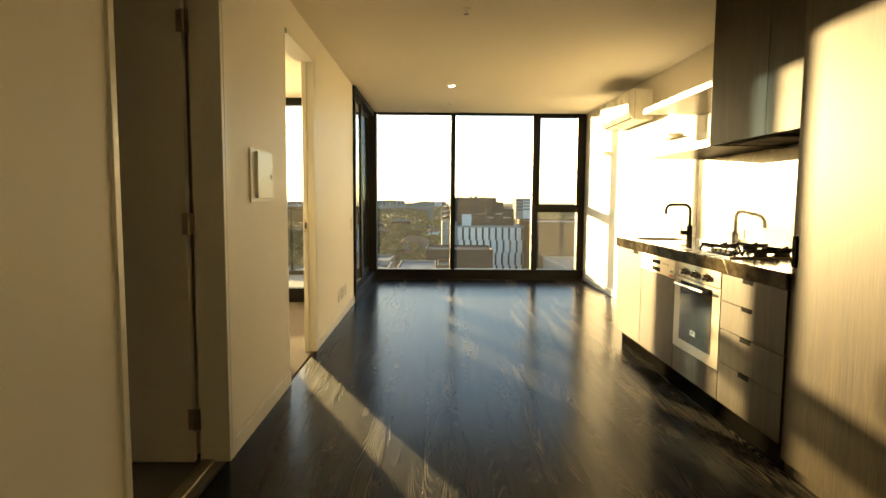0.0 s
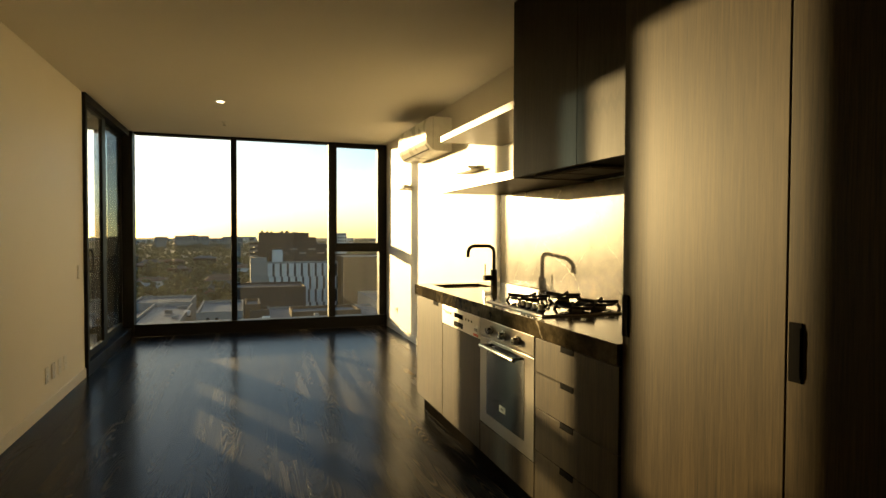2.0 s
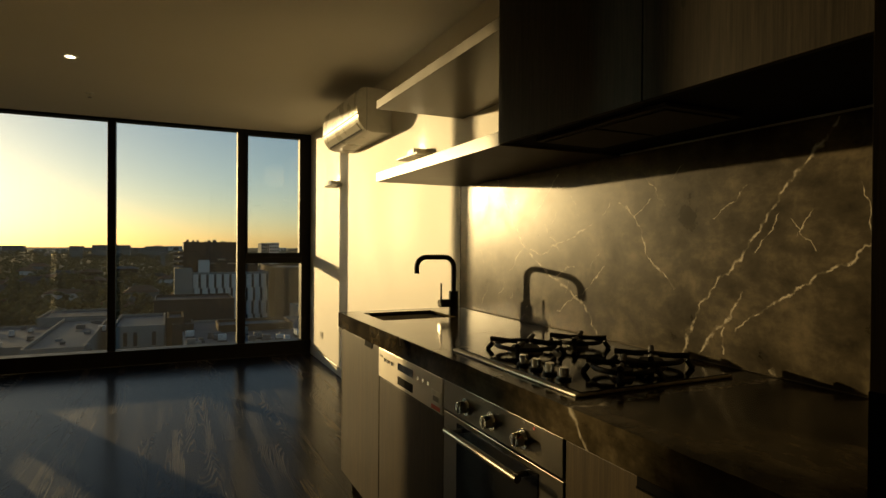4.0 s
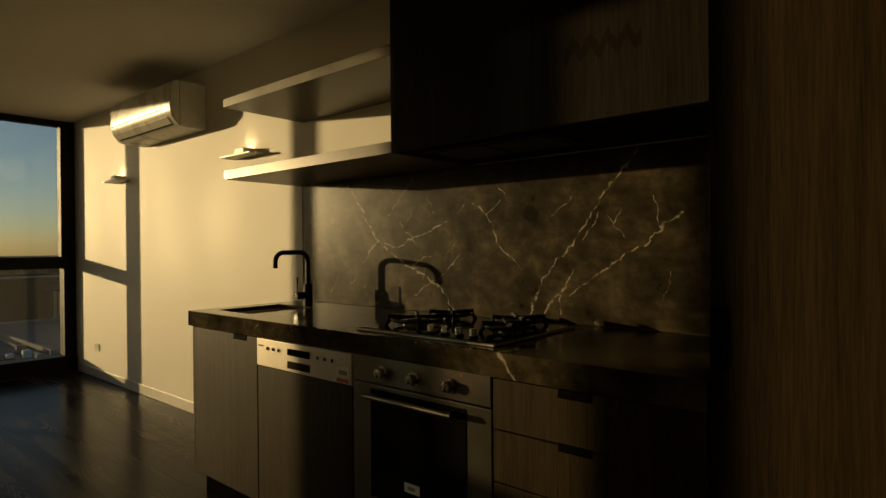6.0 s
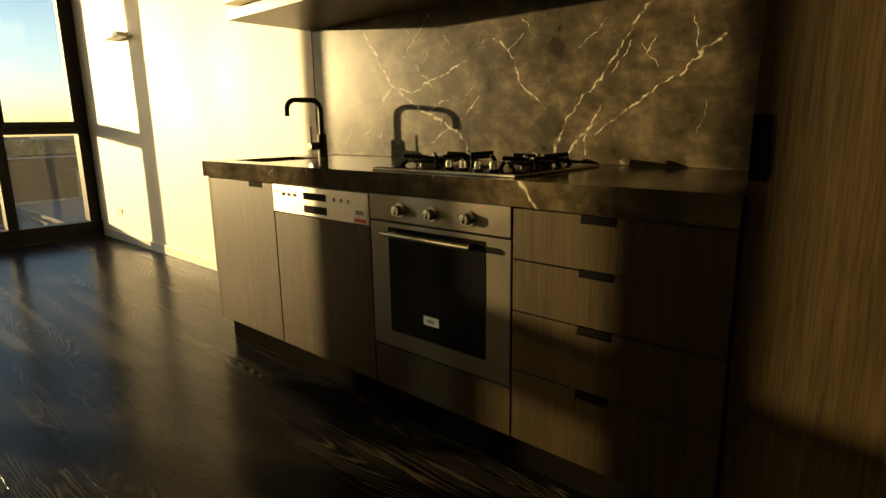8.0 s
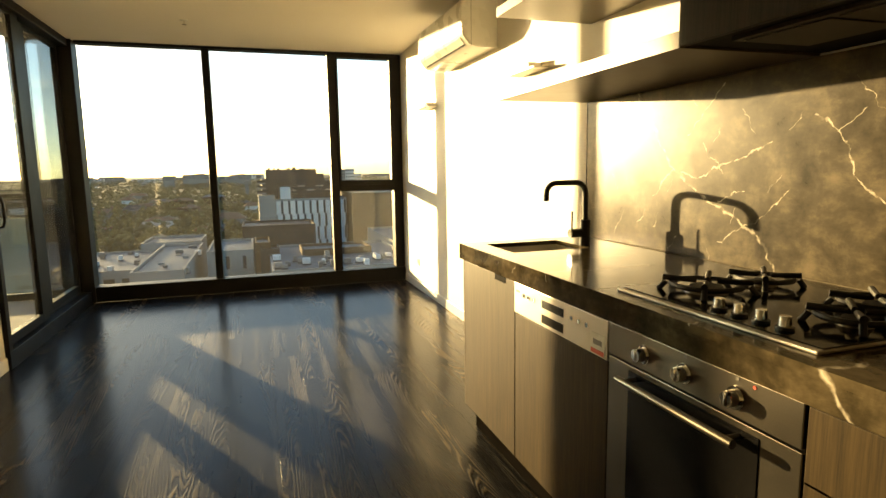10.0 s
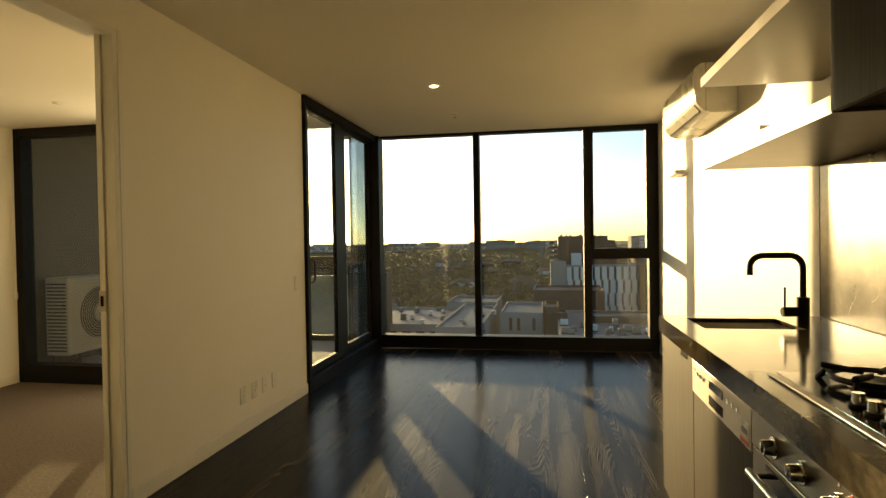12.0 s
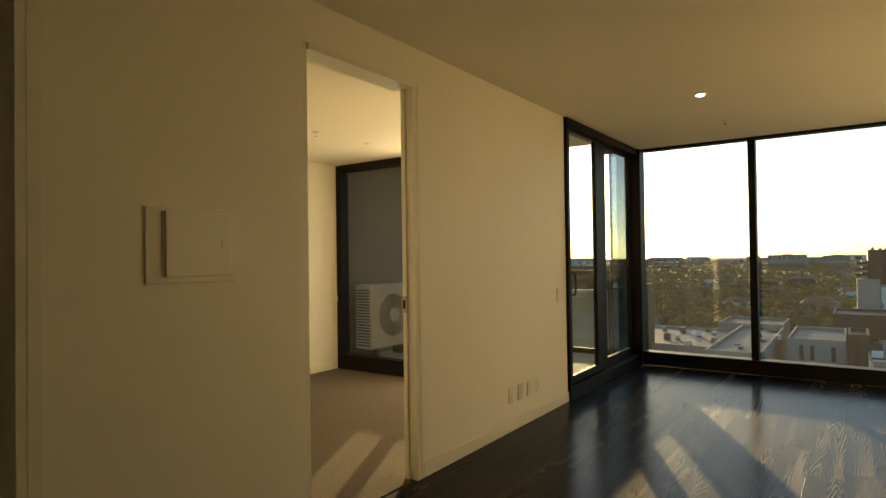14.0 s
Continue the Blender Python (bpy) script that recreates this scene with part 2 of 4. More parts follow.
FRAME = mottled("black_powder_coated_aluminium", (0.007, 0.0065, 0.006), (0.012, 0.011, 0.010), 5, 0.5, 0.0, fine=400, relief=0.03, spec=0.16)
BLACK = mottled("matt_black_metal", (0.010, 0.009, 0.008), (0.015, 0.014, 0.012), 8, 0.42, 0.0, relief=0.02, spec=0.3)
PULL = mottled("black_pull_metal", (0.003, 0.0028, 0.0025), (0.005, 0.0045, 0.004), 8, 0.7, relief=0.02, spec=0.02)
IRON = mottled("cast_iron", (0.012, 0.011, 0.010), (0.022, 0.02, 0.018), 30, 0.55, 0.2, fine=500, relief=0.3)
STEEL = mottled("brushed_stainless_steel", (0.21, 0.19, 0.16), (0.27, 0.245, 0.205), 3, 0.30, 1.0, fine=300, relief=0.04)
SINK_STEEL = mottled("satin_sink_steel", (0.55, 0.51, 0.45), (0.66, 0.62, 0.55), 4, 0.42, 0.7, fine=300, relief=0.03)
CHROME = mottled("polished_chrome", (0.80, 0.78, 0.73), (0.88, 0.86, 0.80), 6, 0.14, 1.0, relief=0)
BLACK_GLASS = mottled("black_oven_glass", (0.006, 0.006, 0.006), (0.010, 0.009, 0.009), 4, 0.1, 0, relief=0, rough_var=0.02, spec=0.25)
HOOD = mottled("dark_hood_metal", (0.03, 0.027, 0.022), (0.05, 0.045, 0.037), 6, 0.5, spec=0.2)
# near-black board; also paints the shade of the latch hole and hand grip
SHADOW_GAP = mottled("dark_board_and_shade", (0.010, 0.009, 0.008), (0.018, 0.015, 0.012), 6, 0.8, spec=0.1)
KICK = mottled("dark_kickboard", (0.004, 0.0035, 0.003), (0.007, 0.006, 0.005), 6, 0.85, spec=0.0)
# white metal greyed in its colour for dimming by the tinted glass
CASING = mottled("glass_dimmed_white_metal", (0.30, 0.29, 0.265), (0.37, 0.36, 0.33), 4, 0.45, relief=0.02)
PLASTIC = mottled("ivory_plastic", (0.70, 0.68, 0.60), (0.75, 0.73, 0.66), 6, 0.28, relief=0.01)
GRILLE = mottled("dark_plastic_vent", (0.02, 0.02, 0.018), (0.035, 0.033, 0.03), 8, 0.5)
BRASS_GREY = mottled("satin_hinge_steel", (0.36, 0.31, 0.24), (0.46, 0.41, 0.33), 20, 0.35, 1.0)
CARPET = mottled("brown_loop_carpet", (0.085, 0.068, 0.058), (0.17, 0.14, 0.12), 60, 0.95, fine=420, relief=1.0, spec=0.1)
TILE = mottled("grey_bathroom_tile", (0.12, 0.11, 0.10), (0.18, 0.165, 0.15), 5, 0.35)
CONCRETE = mottled("pale_concrete", (0.44, 0.42, 0.39), (0.56, 0.54, 0.50), 1.2, 0.8, fine=40, relief=0.3)
GREYWALL = mottled("grey_render", (0.075, 0.078, 0.074), (0.11, 0.113, 0.106), 1.5, 0.75, fine=60, relief=0.2)
GLASS = glazing("clear_window_glass", (0.97, 0.98, 0.97), dust_haze=0.007)
RAIL_GLASS = glazing("grey_tinted_balustrade_glass", (0.86, 0.87, 0.86))
BAND_GLASS = glazing("grey_frosted_balustrade_band", (0.34, 0.35, 0.34))
SCREEN_GLASS = glazing("blue_tinted_screen_glass", (0.26, 0.33, 0.40))
BED_GLASS = glazing("grey_tinted_bedroom_glass", (0.95, 0.96, 0.94), dust_haze=0.006)
GLOW = lamp_glow("downlight_glow", (1.0, 0.86, 0.62), 8.0)
WARM_GLOW = lamp_glow("warm_lamp_glow", (1.0, 0.80, 0.50), 22.0)
LABEL_RED = mottled("red_print", (0.5, 0.05, 0.03), (0.6, 0.08, 0.05), 8, 0.5, relief=0)
LABEL_GREY = mottled("grey_print", (0.18, 0.17, 0.16), (0.25, 0.24, 0.22), 8, 0.5, relief=0)


# ---- mesh tools ----
def box(bm, x0, x1, y0, y1, z0, z1, bevel=0.0, segments=2):
    lo, hi = Vector((min(x0, x1), min(y0, y1), min(z0, z1))), Vector((max(x0, x1), max(y0, y1), max(z0, z1)))
    made = bmesh.ops.create_cube(bm, size=1.0, matrix=Matrix.LocRotScale((lo + hi) / 2, None, hi - lo))
    if bevel:
        edges = {e for v in made["verts"] for e in v.link_edges}
        bmesh.ops.bevel(bm, geom=list(edges), offset=bevel, segments=segments, affect="EDGES", profile=0.5)
    return bm


def block(x0, x1, y0, y1, z0, z1, bevel=0.0, segments=2):
    return box(bmesh.new(), x0, x1, y0, y1, z0, z1, bevel, segments)


def rod(bm, a, b, r, r2=None, n=20):
    a, b = Vector(a), Vector(b)
    q = (b - a).to_track_quat("Z", "Y")
    bmesh.ops.create_cone(bm, cap_ends=True, segments=n, radius1=r, radius2=r if r2 is None else r2, depth=(b - a).length,
                          matrix=Matrix.LocRotScale((a + b) / 2, q, None))
    return bm


def tube(points, radius, n=14):
    """A round tube along points."""
    bm = bmesh.new()
    pts = [Vector(p) for p in points]
    rings = []
    ref = None
    for i, p in enumerate(pts):
        d = (pts[min(i + 1, len(pts) - 1)] - pts[max(i - 1, 0)]).normalized()
        if ref is None:
            ref = d.orthogonal().normalized()
        ref = (ref - d * ref.dot(d)).normalized()
        side = d.cross(ref)
        rings.append([bm.verts.new(p + radius * (math.cos(k * math.tau / n) * ref + math.sin(k * math.tau / n) * side)) for k in range(n)])
    for r0, r1 in zip(rings, rings[1:]):
        for k in range(n):
            bm.faces.new((r0[k], r0[(k + 1) % n], r1[(k + 1) % n], r1[k]))
    bm.faces.new(list(reversed(rings[0])))
    bm.faces.new(rings[-1])
    return bm


def arc(centre, r, a0, a1, u, v, n=6):
    c, u, v = Vector(centre), Vector(u), Vector(v)
    return [c + r * (math.cos(radians(a0 + (a1 - a0) * i / n)) * u + math.sin(radians(a0 + (a1 - a0) * i / n)) * v) for i in range(n + 1)]


def mesh_of(name, bm, mat, smooth=False):
    bmesh.ops.recalc_face_normals(bm, faces=bm.faces)
    me = bpy.data.meshes.new(name)
    bm.to_mesh(me)
    bm.free()
    me.materials.append(mat)
    if smooth:
        me.shade_smooth()
        me.set_sharp_from_angle(angle=radians(35))
    return me


def part(name, bm, mat, parent=None, label="", smooth=False):
    ob = new(name, mesh_of(name, bm, mat, smooth))
    if parent is not None:
        ob.parent = parent
        ob.matrix_parent_inverse = parent.matrix_world.inverted() if parent.type != "EMPTY" else Matrix.Translation(-parent.location)
    if label:
        tagged(ob, label)
    return ob


def thing(name, base, label, category, group="", kind=""):
    ob = new(name)
    ob.location = base
    ob.empty_display_size = 0.1
    return tagged(ob, label, category, group, kind)


def setting(name, bm, mat, label, category):
    return tagged(part(name, bm, mat), label, category, kind="structure")


# ---- plan ----
CEILING_Z, RIGHT_X, WINDOW_Y, DOOR_TOP = 2.555, 3.272, 8.58, 2.31
BED_X, BED_CEIL, BED_Y = -2.93, 2.41, 6.5

# living room shell
bm = block(-0.12, 0.0, -2.0, 1.345, 0, CEILING_Z)
box(bm, -0.12, 0.0, 2.27, 3.40, 0, CEILING_Z)
box(bm, -0.08, 0.0, 4.265, 6.44, 0, CEILING_Z)
box(bm, -0.12, 0.0, 1.345, 2.27, 2.28, CEILING_Z)
box(bm, -0.12, 0.0, 3.40, 4.265, DOOR_TOP + 0.032, CEILING_Z)
setting("wall_west", bm, WALL, "warm white painted plaster wall with two door openings", "wall")
setting("wall_east", block(RIGHT_X, RIGHT_X + 0.2, -2.0, WINDOW_Y + 0.2, -0.1, CEILING_Z), WALL, "warm white painted wall behind the kitchen", "wall")
setting("wall_south", block(-0.12, RIGHT_X + 0.2, -2.15, -2.0, -0.1, CEILING_Z), WALL, "plain white painted wall closing the hall", "wall")
setting("wall_hall_east", block(2.592, RIGHT_X, -2.0, 0.955, 0, CEILING_Z), WALL, "plain white painted wall beside the pantry", "wall")
setting("ceiling", block(-0.12, RIGHT_X + 0.2, -2.15, WINDOW_Y + 0.15, CEILING_Z, CEILING_Z + 0.25), CEIL, "smooth warm white painted plaster ceiling", "ceiling")
setting("subfloor", block(-0.12, RIGHT_X + 0.2, -2.15, WINDOW_Y + 0.15, -0.3, -0.02), SHADOW_GAP, "dark subfloor beneath the oak boards", "floor")

# bedroom shell
bm = block(BED_X - 0.12, BED_X, 1.2, BED_Y, -0.1, BED_CEIL)
setting("wall_bedroom_west", bm, WALL, "warm white painted bedroom wall", "wall")
setting("wall_bedroom_south", block(BED_X, -0.12, 2.32, 2.44, -0.1, CEILING_Z), WALL, "warm white painted wall between bedroom and bathroom", "wall")
setting("ceiling_bedroom", block(BED_X - 0.12, -0.12, 2.32, BED_Y + 0.1, BED_CEIL, BED_CEIL + 0.4), CEIL, "warm white painted bedroom ceiling", "ceiling")
setting("floor_bedroom", block(BED_X - 0.12, -0.02, 2.32, BED_Y + 0.05, -0.3, 0.002), CARPET, "brown looped carpet on the bedroom floor", "floor")
# bathroom shell behind the open door
setting("floor_bathroom", block(-2.0, -0.02, 0.2, 2.32, -0.3, 0.0), TILE, "dark grey tiled bathroom floor", "floor")
bm = block(-2.12, -2.0, 0.2, 2.32, -0.1, BED_CEIL)
box(bm, -2.0, -0.12, 0.08, 0.2, -0.1, BED_CEIL)
setting("wall_bathroom", bm, WALL, "plain painted bathroom walls", "wall")
setting("ceiling_bathroom", block(-2.12, -0.12, 0.08, 2.32, BED_CEIL, BED_CEIL + 0.3), CEIL, "plain white bathroom ceiling", "ceiling")

# skirting boards
def skirting(name, x0, x1, y0, y1, h=0.085):
    setting(name, block(x0, x1, y0, y1, 0.0, h, 0.003), TRIM, "white painted square-edged skirting board", "baseboard")

skirting("baseboard_west_a", 0.0, 0.013, 2.32, 3.399)
skirting("baseboard_west_b", 0.0, 0.013, 4.297, 6.438)
skirting("baseboard_west_c", 0.0, 0.013, -2.0, 1.343)
skirting("baseboard_east", RIGHT_X - 0.013, RIGHT_X, 4.66, WINDOW_Y - 0.08)
skirting("baseboard_bedroom", BED_X, BED_X + 0.013, 2.44, BED_Y - 0.06)

# door frames
def door_frame(name, y0, y1, top, label):
    f = thing(name, (0, (y0 + y1) / 2, 0), label, "door frame", kind="structure")
    part("jamb", block(-0.13, -0.003 if y0 > 3 else 0.012, y0 - 0.002, y0 + 0.03, 0, top, 0.002), TRIM, f)
    part("jamb", block(-0.085 if y0 > 3 else -0.13, 0.012, y1 - 0.03, y1 + 0.002, 0, top, 0.002), TRIM, f)
    part("head", block(-0.13, 0.012, y0 + 0.03, y1 - 0.03, top - 0.03, top + 0.002, 0.002), TRIM, f)
    return f

bed_frame = door_frame("door_frame_bedroom", 3.402, 4.263, DOOR_TOP + 0.03, "white painted frame of a sliding pocket door")
part("stop", block(-0.075, -0.045, 4.220, 4.234, 0, DOOR_TOP, 0.002), TRIM, bed_frame)
part("casing", block(0.0, 0.014, 4.266, 4.295, 0, DOOR_TOP + 0.035, 0.003), TRIM, bed_frame)
part("strike_plate", block(-0.078, -0.042, 4.214, 4.2205, 0.98, 1.08, 0.001), BRASS_GREY, bed_frame, "satin steel latch plate")
# raised dark block in place of the shade inside the hole
part("latch_shade", block(-0.068, -0.052, 4.212, 4.215, 1.005, 1.055), SHADOW_GAP, bed_frame)
bath_frame = door_frame("door_frame_bathroom", 1.345, 2.27, 2.28, "white painted timber door frame")
part("casing", block(0.0, 0.014, 2.27, 2.315, 0, 2.31, 0.003), TRIM, bath_frame)
part("threshold", block(-0.12, -0.06, 1.375, 2.24, 0.0, 0.012, 0.003), BRASS_GREY, bath_frame, "worn metal threshold strip")
bath_door = thing("door_bathroom", (-0.13, 2.24, 0), "white painted flush door standing open into the bathroom", "door", kind="structure")
part("leaf", block(-0.93, -0.145, 2.205, 2.243, 0.012, 2.25, 0.002), LEAF, bath_door)
for hz in (0.22, 1.13, 2.02):
    h = part("hinge", rod(bmesh.new(), (-0.135, 2.197, hz - 0.05), (-0.135, 2.197, hz + 0.05), 0.007), BRASS_GREY, bath_door, "satin steel butt hinge", True)
    part("hinge_plate", block(-0.165, -0.108, 2.199, 2.2045, hz - 0.048, hz + 0.048, 0.001), BRASS_GREY, h)

# ---- windows ----
def pane(x0, x1, y0, y1, z0, z1, parent, mat=GLASS):
    p = part("pane", block(x0, x1, y0, y1, z0, z1), mat, parent)
    p.visible_shadow = False
    return p

FY0, FY1 = WINDOW_Y - 0.02, WINDOW_Y + 0.12
win = thing("window_1", (1.6, WINDOW_Y, 0), "black aluminium framed floor-to-ceiling window overlooking the city", "window", kind="structure")
part("sill_frame", block(0.0, RIGHT_X, FY0 - 0.03, FY1, 0.0, 0.155, 0.004), FRAME, win)
part("head_frame", block(0.07, RIGHT_X, FY0, FY1, 2.53, CEILING_Z, 0.003), FRAME, win)
part("corner_post", block(-0.10, 0.06, FY0 - 0.05, FY1, 0.0, CEILING_Z, 0.004), FRAME, win)
part("mullion", block(1.195, 1.268, FY0, FY1, 0.155, 2.53, 0.004), FRAME, win)
part("mullion", block(2.457, 2.545, FY0, FY1, 0.155, 2.53, 0.004), FRAME, win)
part("side_frame", block(3.165, RIGHT_X, FY0, FY1, 0.155, 2.53, 0.004), FRAME, win)
part("transom", block(2.545, 3.165, FY0, FY1, 1.052, 1.117, 0.003), FRAME, win)
sash = part("awning_sash", block(2.545, 3.165, FY0 - 0.015, FY1 - 0.05, 1.117, 1.17, 0.003), FRAME, win)
box_ = bmesh.new()
box(box_, 2.545, 2.567, FY0 - 0.015, FY1 - 0.05, 1.17, 2.53, 0.003)
box(box_, 3.138, 3.165, FY0 - 0.015, FY1 - 0.05, 1.17, 2.53, 0.003)
box(box_, 2.567, 3.138, FY0 - 0.015, FY1 - 0.05, 2.495, 2.53, 0.003)
part("sash_frame", box_, FRAME, sash)
part("winder", block(2.82, 2.91, FY0 - 0.035, FY0 - 0.015, 1.127, 1.147, 0.004), FRAME, sash, "black window winder")
GY = WINDOW_Y + 0.04
for x0, x1, z0, z1 in ((0.06, 1.195, 0.155, 2.53), (1.268, 2.457, 0.155, 2.53), (2.567, 3.138, 1.17, 2.495), (2.545, 3.165, 0.155, 1.052)):
    pane(x0, x1, GY, GY + 0.008, z0, z1, win)

slider = thing("sliding_door_1", (0, 7.5, 0), "black aluminium framed glass sliding door to the balcony", "sliding door", kind="structure")
part("sill_track", block(-0.14, 0.03, 6.44, FY0 - 0.05, 0.0, 0.12, 0.004), FRAME, slider)
part("track_rail", block(-0.06, -0.05, 6.5, FY0 - 0.06, 0.12, 0.135), FRAME, slider)
part("head_frame", block(-0.14, 0.03, 6.44, FY0 - 0.05, 2.485, CEILING_Z, 0.004), FRAME, slider)
part("jamb", block(-0.14, 0.03, 6.44, 6.50, 0.12, 2.50, 0.004), FRAME, slider)
moving = part("sliding_sash", block(-0.045, -0.005, 6.50, 6.555, 0.13, 2.50, 0.003), FRAME, slider)
b2 = bmesh.new()
box(b2, -0.045, -0.005, 7.23, 7.38, 0.13, 2.50, 0.003)
box(b2, -0.045, -0.005, 6.555, 7.23, 0.13, 0.20, 0.003)
box(b2, -0.045, -0.005, 6.555, 7.23, 2.46, 2.50, 0.003)
part("sash_rail", b2, FRAME, moving)
handle = tube([(0.0, 6.535, 0.94), (0.045, 6.535, 0.95), (0.055, 6.535, 0.99), (0.055, 6.535, 1.10), (0.045, 6.535, 1.14), (0.0, 6.535, 1.15)], 0.009)
part("pull_handle", handle, BLACK, moving, "black bowed pull handle", True)
fixed = part("fixed_sash", block(-0.105, -0.06, 7.38, 7.66, 0.13, 2.50, 0.003), FRAME, slider)
b2 = bmesh.new()
box(b2, -0.105, -0.06, 8.46, 8.51, 0.13, 2.50, 0.003)
box(b2, -0.105, -0.06, 7.66, 8.46, 0.13, 0.20, 0.003)
box(b2, -0.105, -0.06, 7.66, 8.46, 2.46, 2.50, 0.003)
part("sash_rail", b2, FRAME, fixed)
pane(-0.029, -0.021, 6.555, 7.23, 0.20, 2.46, slider)
pane(-0.087, -0.079, 7.66, 8.46, 0.20, 2.46, slider)

bw = thing("window_2", (-1.5, BED_Y, 0), "black aluminium framed bedroom window facing the balcony", "window", kind="structure")
part("sill_frame", block(BED_X, -0.12, BED_Y - 0.03, BED_Y + 0.1, 0.0, 0.17, 0.004), FRAME, bw)
part("head_frame", block(BED_X, -0.12, BED_Y - 0.03, BED_Y + 0.1, 2.33, BED_CEIL, 0.004), FRAME, bw)
part("side_frame", block(BED_X, BED_X + 0.08, BED_Y - 0.03, BED_Y + 0.1, 0.17, 2.33, 0.004), FRAME, bw)
part("side_frame", block(-0.2, -0.12, BED_Y - 0.03, BED_Y + 0.1, 0.17, 2.33, 0.004), FRAME, bw)
part("mullion", block(-1.60, -1.52, BED_Y - 0.02, BED_Y + 0.1, 0.17, 2.33, 0.004), FRAME, bw)
pane(BED_X + 0.08, -1.60, BED_Y + 0.03, BED_Y + 0.038, 0.17, 2.33, bw, BED_GLASS)
pane(-1.52, -0.2, BED_Y + 0.03, BED_Y + 0.038, 0.17, 2.33, bw, BED_GLASS)
blind = thing("blind_chain", (BED_X + 0.05, BED_Y - 0.08, 0.9), "thin beaded roller blind chain hanging beside the window", "blind chain")
part("chain", tube([(BED_X + 0.04, BED_Y - 0.08, 2.33), (BED_X + 0.04, BED_Y - 0.082, 1.5), (BED_X + 0.045, BED_Y - 0.08, 0.86)], 0.004, 6), PLASTIC, blind)
part("weight", block(BED_X + 0.033, BED_X + 0.057, BED_Y - 0.092, BED_Y - 0.068, 0.80, 0.86, 0.004), PLASTIC, blind)

# ---- balcony ----
setting("balcony_floor", block(-3.4, -0.145, BED_Y + 0.1, 8.95, -0.301, 0.02), CONCRETE, "pale concrete balcony slab", "balcony")
setting("balcony_soffit", block(-3.4, -0.145, BED_Y + 0.1, 8.715, 2.72, 2.95), CEIL, "painted underside of the balcony above", "ceiling")
setting("wall_balcony_end", block(-3.4, -3.15, BED_Y + 0.1, 8.95, 0.02, 2.72), GREYWALL, "dark grey rendered wall at the balcony end", "wall")
setting("balcony_beam", block(-0.60, -0.105, 8.72, 9.0, 2.62, 2.95), FRAME, "dark clad downstand beam at the balcony edge", "beam")
screen = thing("wind_screen", (-0.27, 8.85, -0.3), "blue-tinted full-height glass wind screen at the balcony corner", "glass screen", kind="structure")
part("pane", block(-0.40, -0.115, 8.845, 8.857, 0.02, 2.62), SCREEN_GLASS, screen)
part("edge_post", block(-0.425, -0.40, 8.83, 8.87, 0.02, 2.62, 0.003), FRAME, screen)
rail = thing("balustrade", (-2.2, 8.85, 0), "tinted glass balcony balustrade with a black top rail", "balustrade", kind="structure")
part("top_rail", block(-3.15, -0.43, 8.81, 8.88, 1.06, 1.105, 0.006), FRAME, rail)
part("bottom_rail", block(-3.15, -0.43, 8.82, 8.88, 0.02, 0.09, 0.006), FRAME, rail)
for i in range(4):
    x = -0.43 - i * 0.88
    part("post", block(x - 0.04, x, 8.83, 8.87, 0.09, 1.06, 0.004), FRAME, rail)
for i in range(3):
    x = -0.47 - i * 0.88
    part("pane", block(x - 0.84, x, 8.846, 8.854, 0.09, 0.855), RAIL_GLASS, rail)
    part("band", block(x - 0.84, x, 8.844, 8.856, 0.857, 1.06), BAND_GLASS, rail, "darker frosted glass band")

unit = thing("condenser_unit", (-2.9, 7.3, 0.02), "white outdoor air conditioning condenser with a round fan grille", "air conditioner")
CX = -2.75
part("casing", block(-3.03, CX, 6.88, 7.76, 0.17, 0.97, 0.02, 3), CASING, unit)
for y in (7.0, 7.62):
    part("foot", block(-3.02, CX - 0.01, y - 0.03, y + 0.03, 0.02, 0.17, 0.003), FRAME, unit)
fan = bmesh.new()
for k in range(9):
    r = 0.05 + 0.027 * k
    ring = [(CX + 0.012, 7.30 + r * math.cos(a * math.tau / 32), 0.57 + r * math.sin(a * math.tau / 32)) for a in range(33)]
    t_ = tube(ring, 0.004, 5)
    me_ = bpy.data.meshes.new("ring")
    t_.to_mesh(me_)
    t_.free()
    fan.from_mesh(me_)
part("fan_recess", rod(bmesh.new(), (CX - 0.004, 7.30, 0.57), (CX + 0.004, 7.30, 0.57), 0.275, n=40), GRILLE, unit, "dark fan opening")
part("fan_grille", fan, CASING, unit, "white wire fan guard")
part("fan_hub", rod(bmesh.new(), (CX, 7.30, 0.57), (CX + 0.022, 7.30, 0.57), 0.09, n=30), CASING, unit)
for k in range(20):
    part("louvre", block(-3.0, CX - 0.03, 6.873, 6.882, 0.21 + k * 0.036, 0.228 + k * 0.036), GRILLE, unit)

# ---- kitchen ----
FX = 2.580  # cabinet fronts
KY0, KY1 = 2.160, 4.63
BACK = RIGHT_X - 0.012


def finger_pull(x, y, z, w, parent, vertical=False):
    """A black metal edge pull in a notch."""
    b = bmesh.new()
    if vertical:
        box(b, x - 0.004, x + 0.006, y - 0.017, y + 0.017, z, z + w, 0.001)
        b2 = block(x - 0.007, x - 0.0038, y - 0.016, y - 0.010, z + 0.012, z + w - 0.012, 0.001)
    else:
        box(b, x - 0.002, x + 0.01, y - w / 2, y + w / 2, z - 0.016, z + 0.004, 0.001)
        b2 = block(x - 0.004, x - 0.0022, y - w / 2, y + w / 2, z - 0.019, z - 0.0155)
    h = part("handle", b, PULL, parent, "black recessed finger pull")
    part("lip", b2, PULL, h)


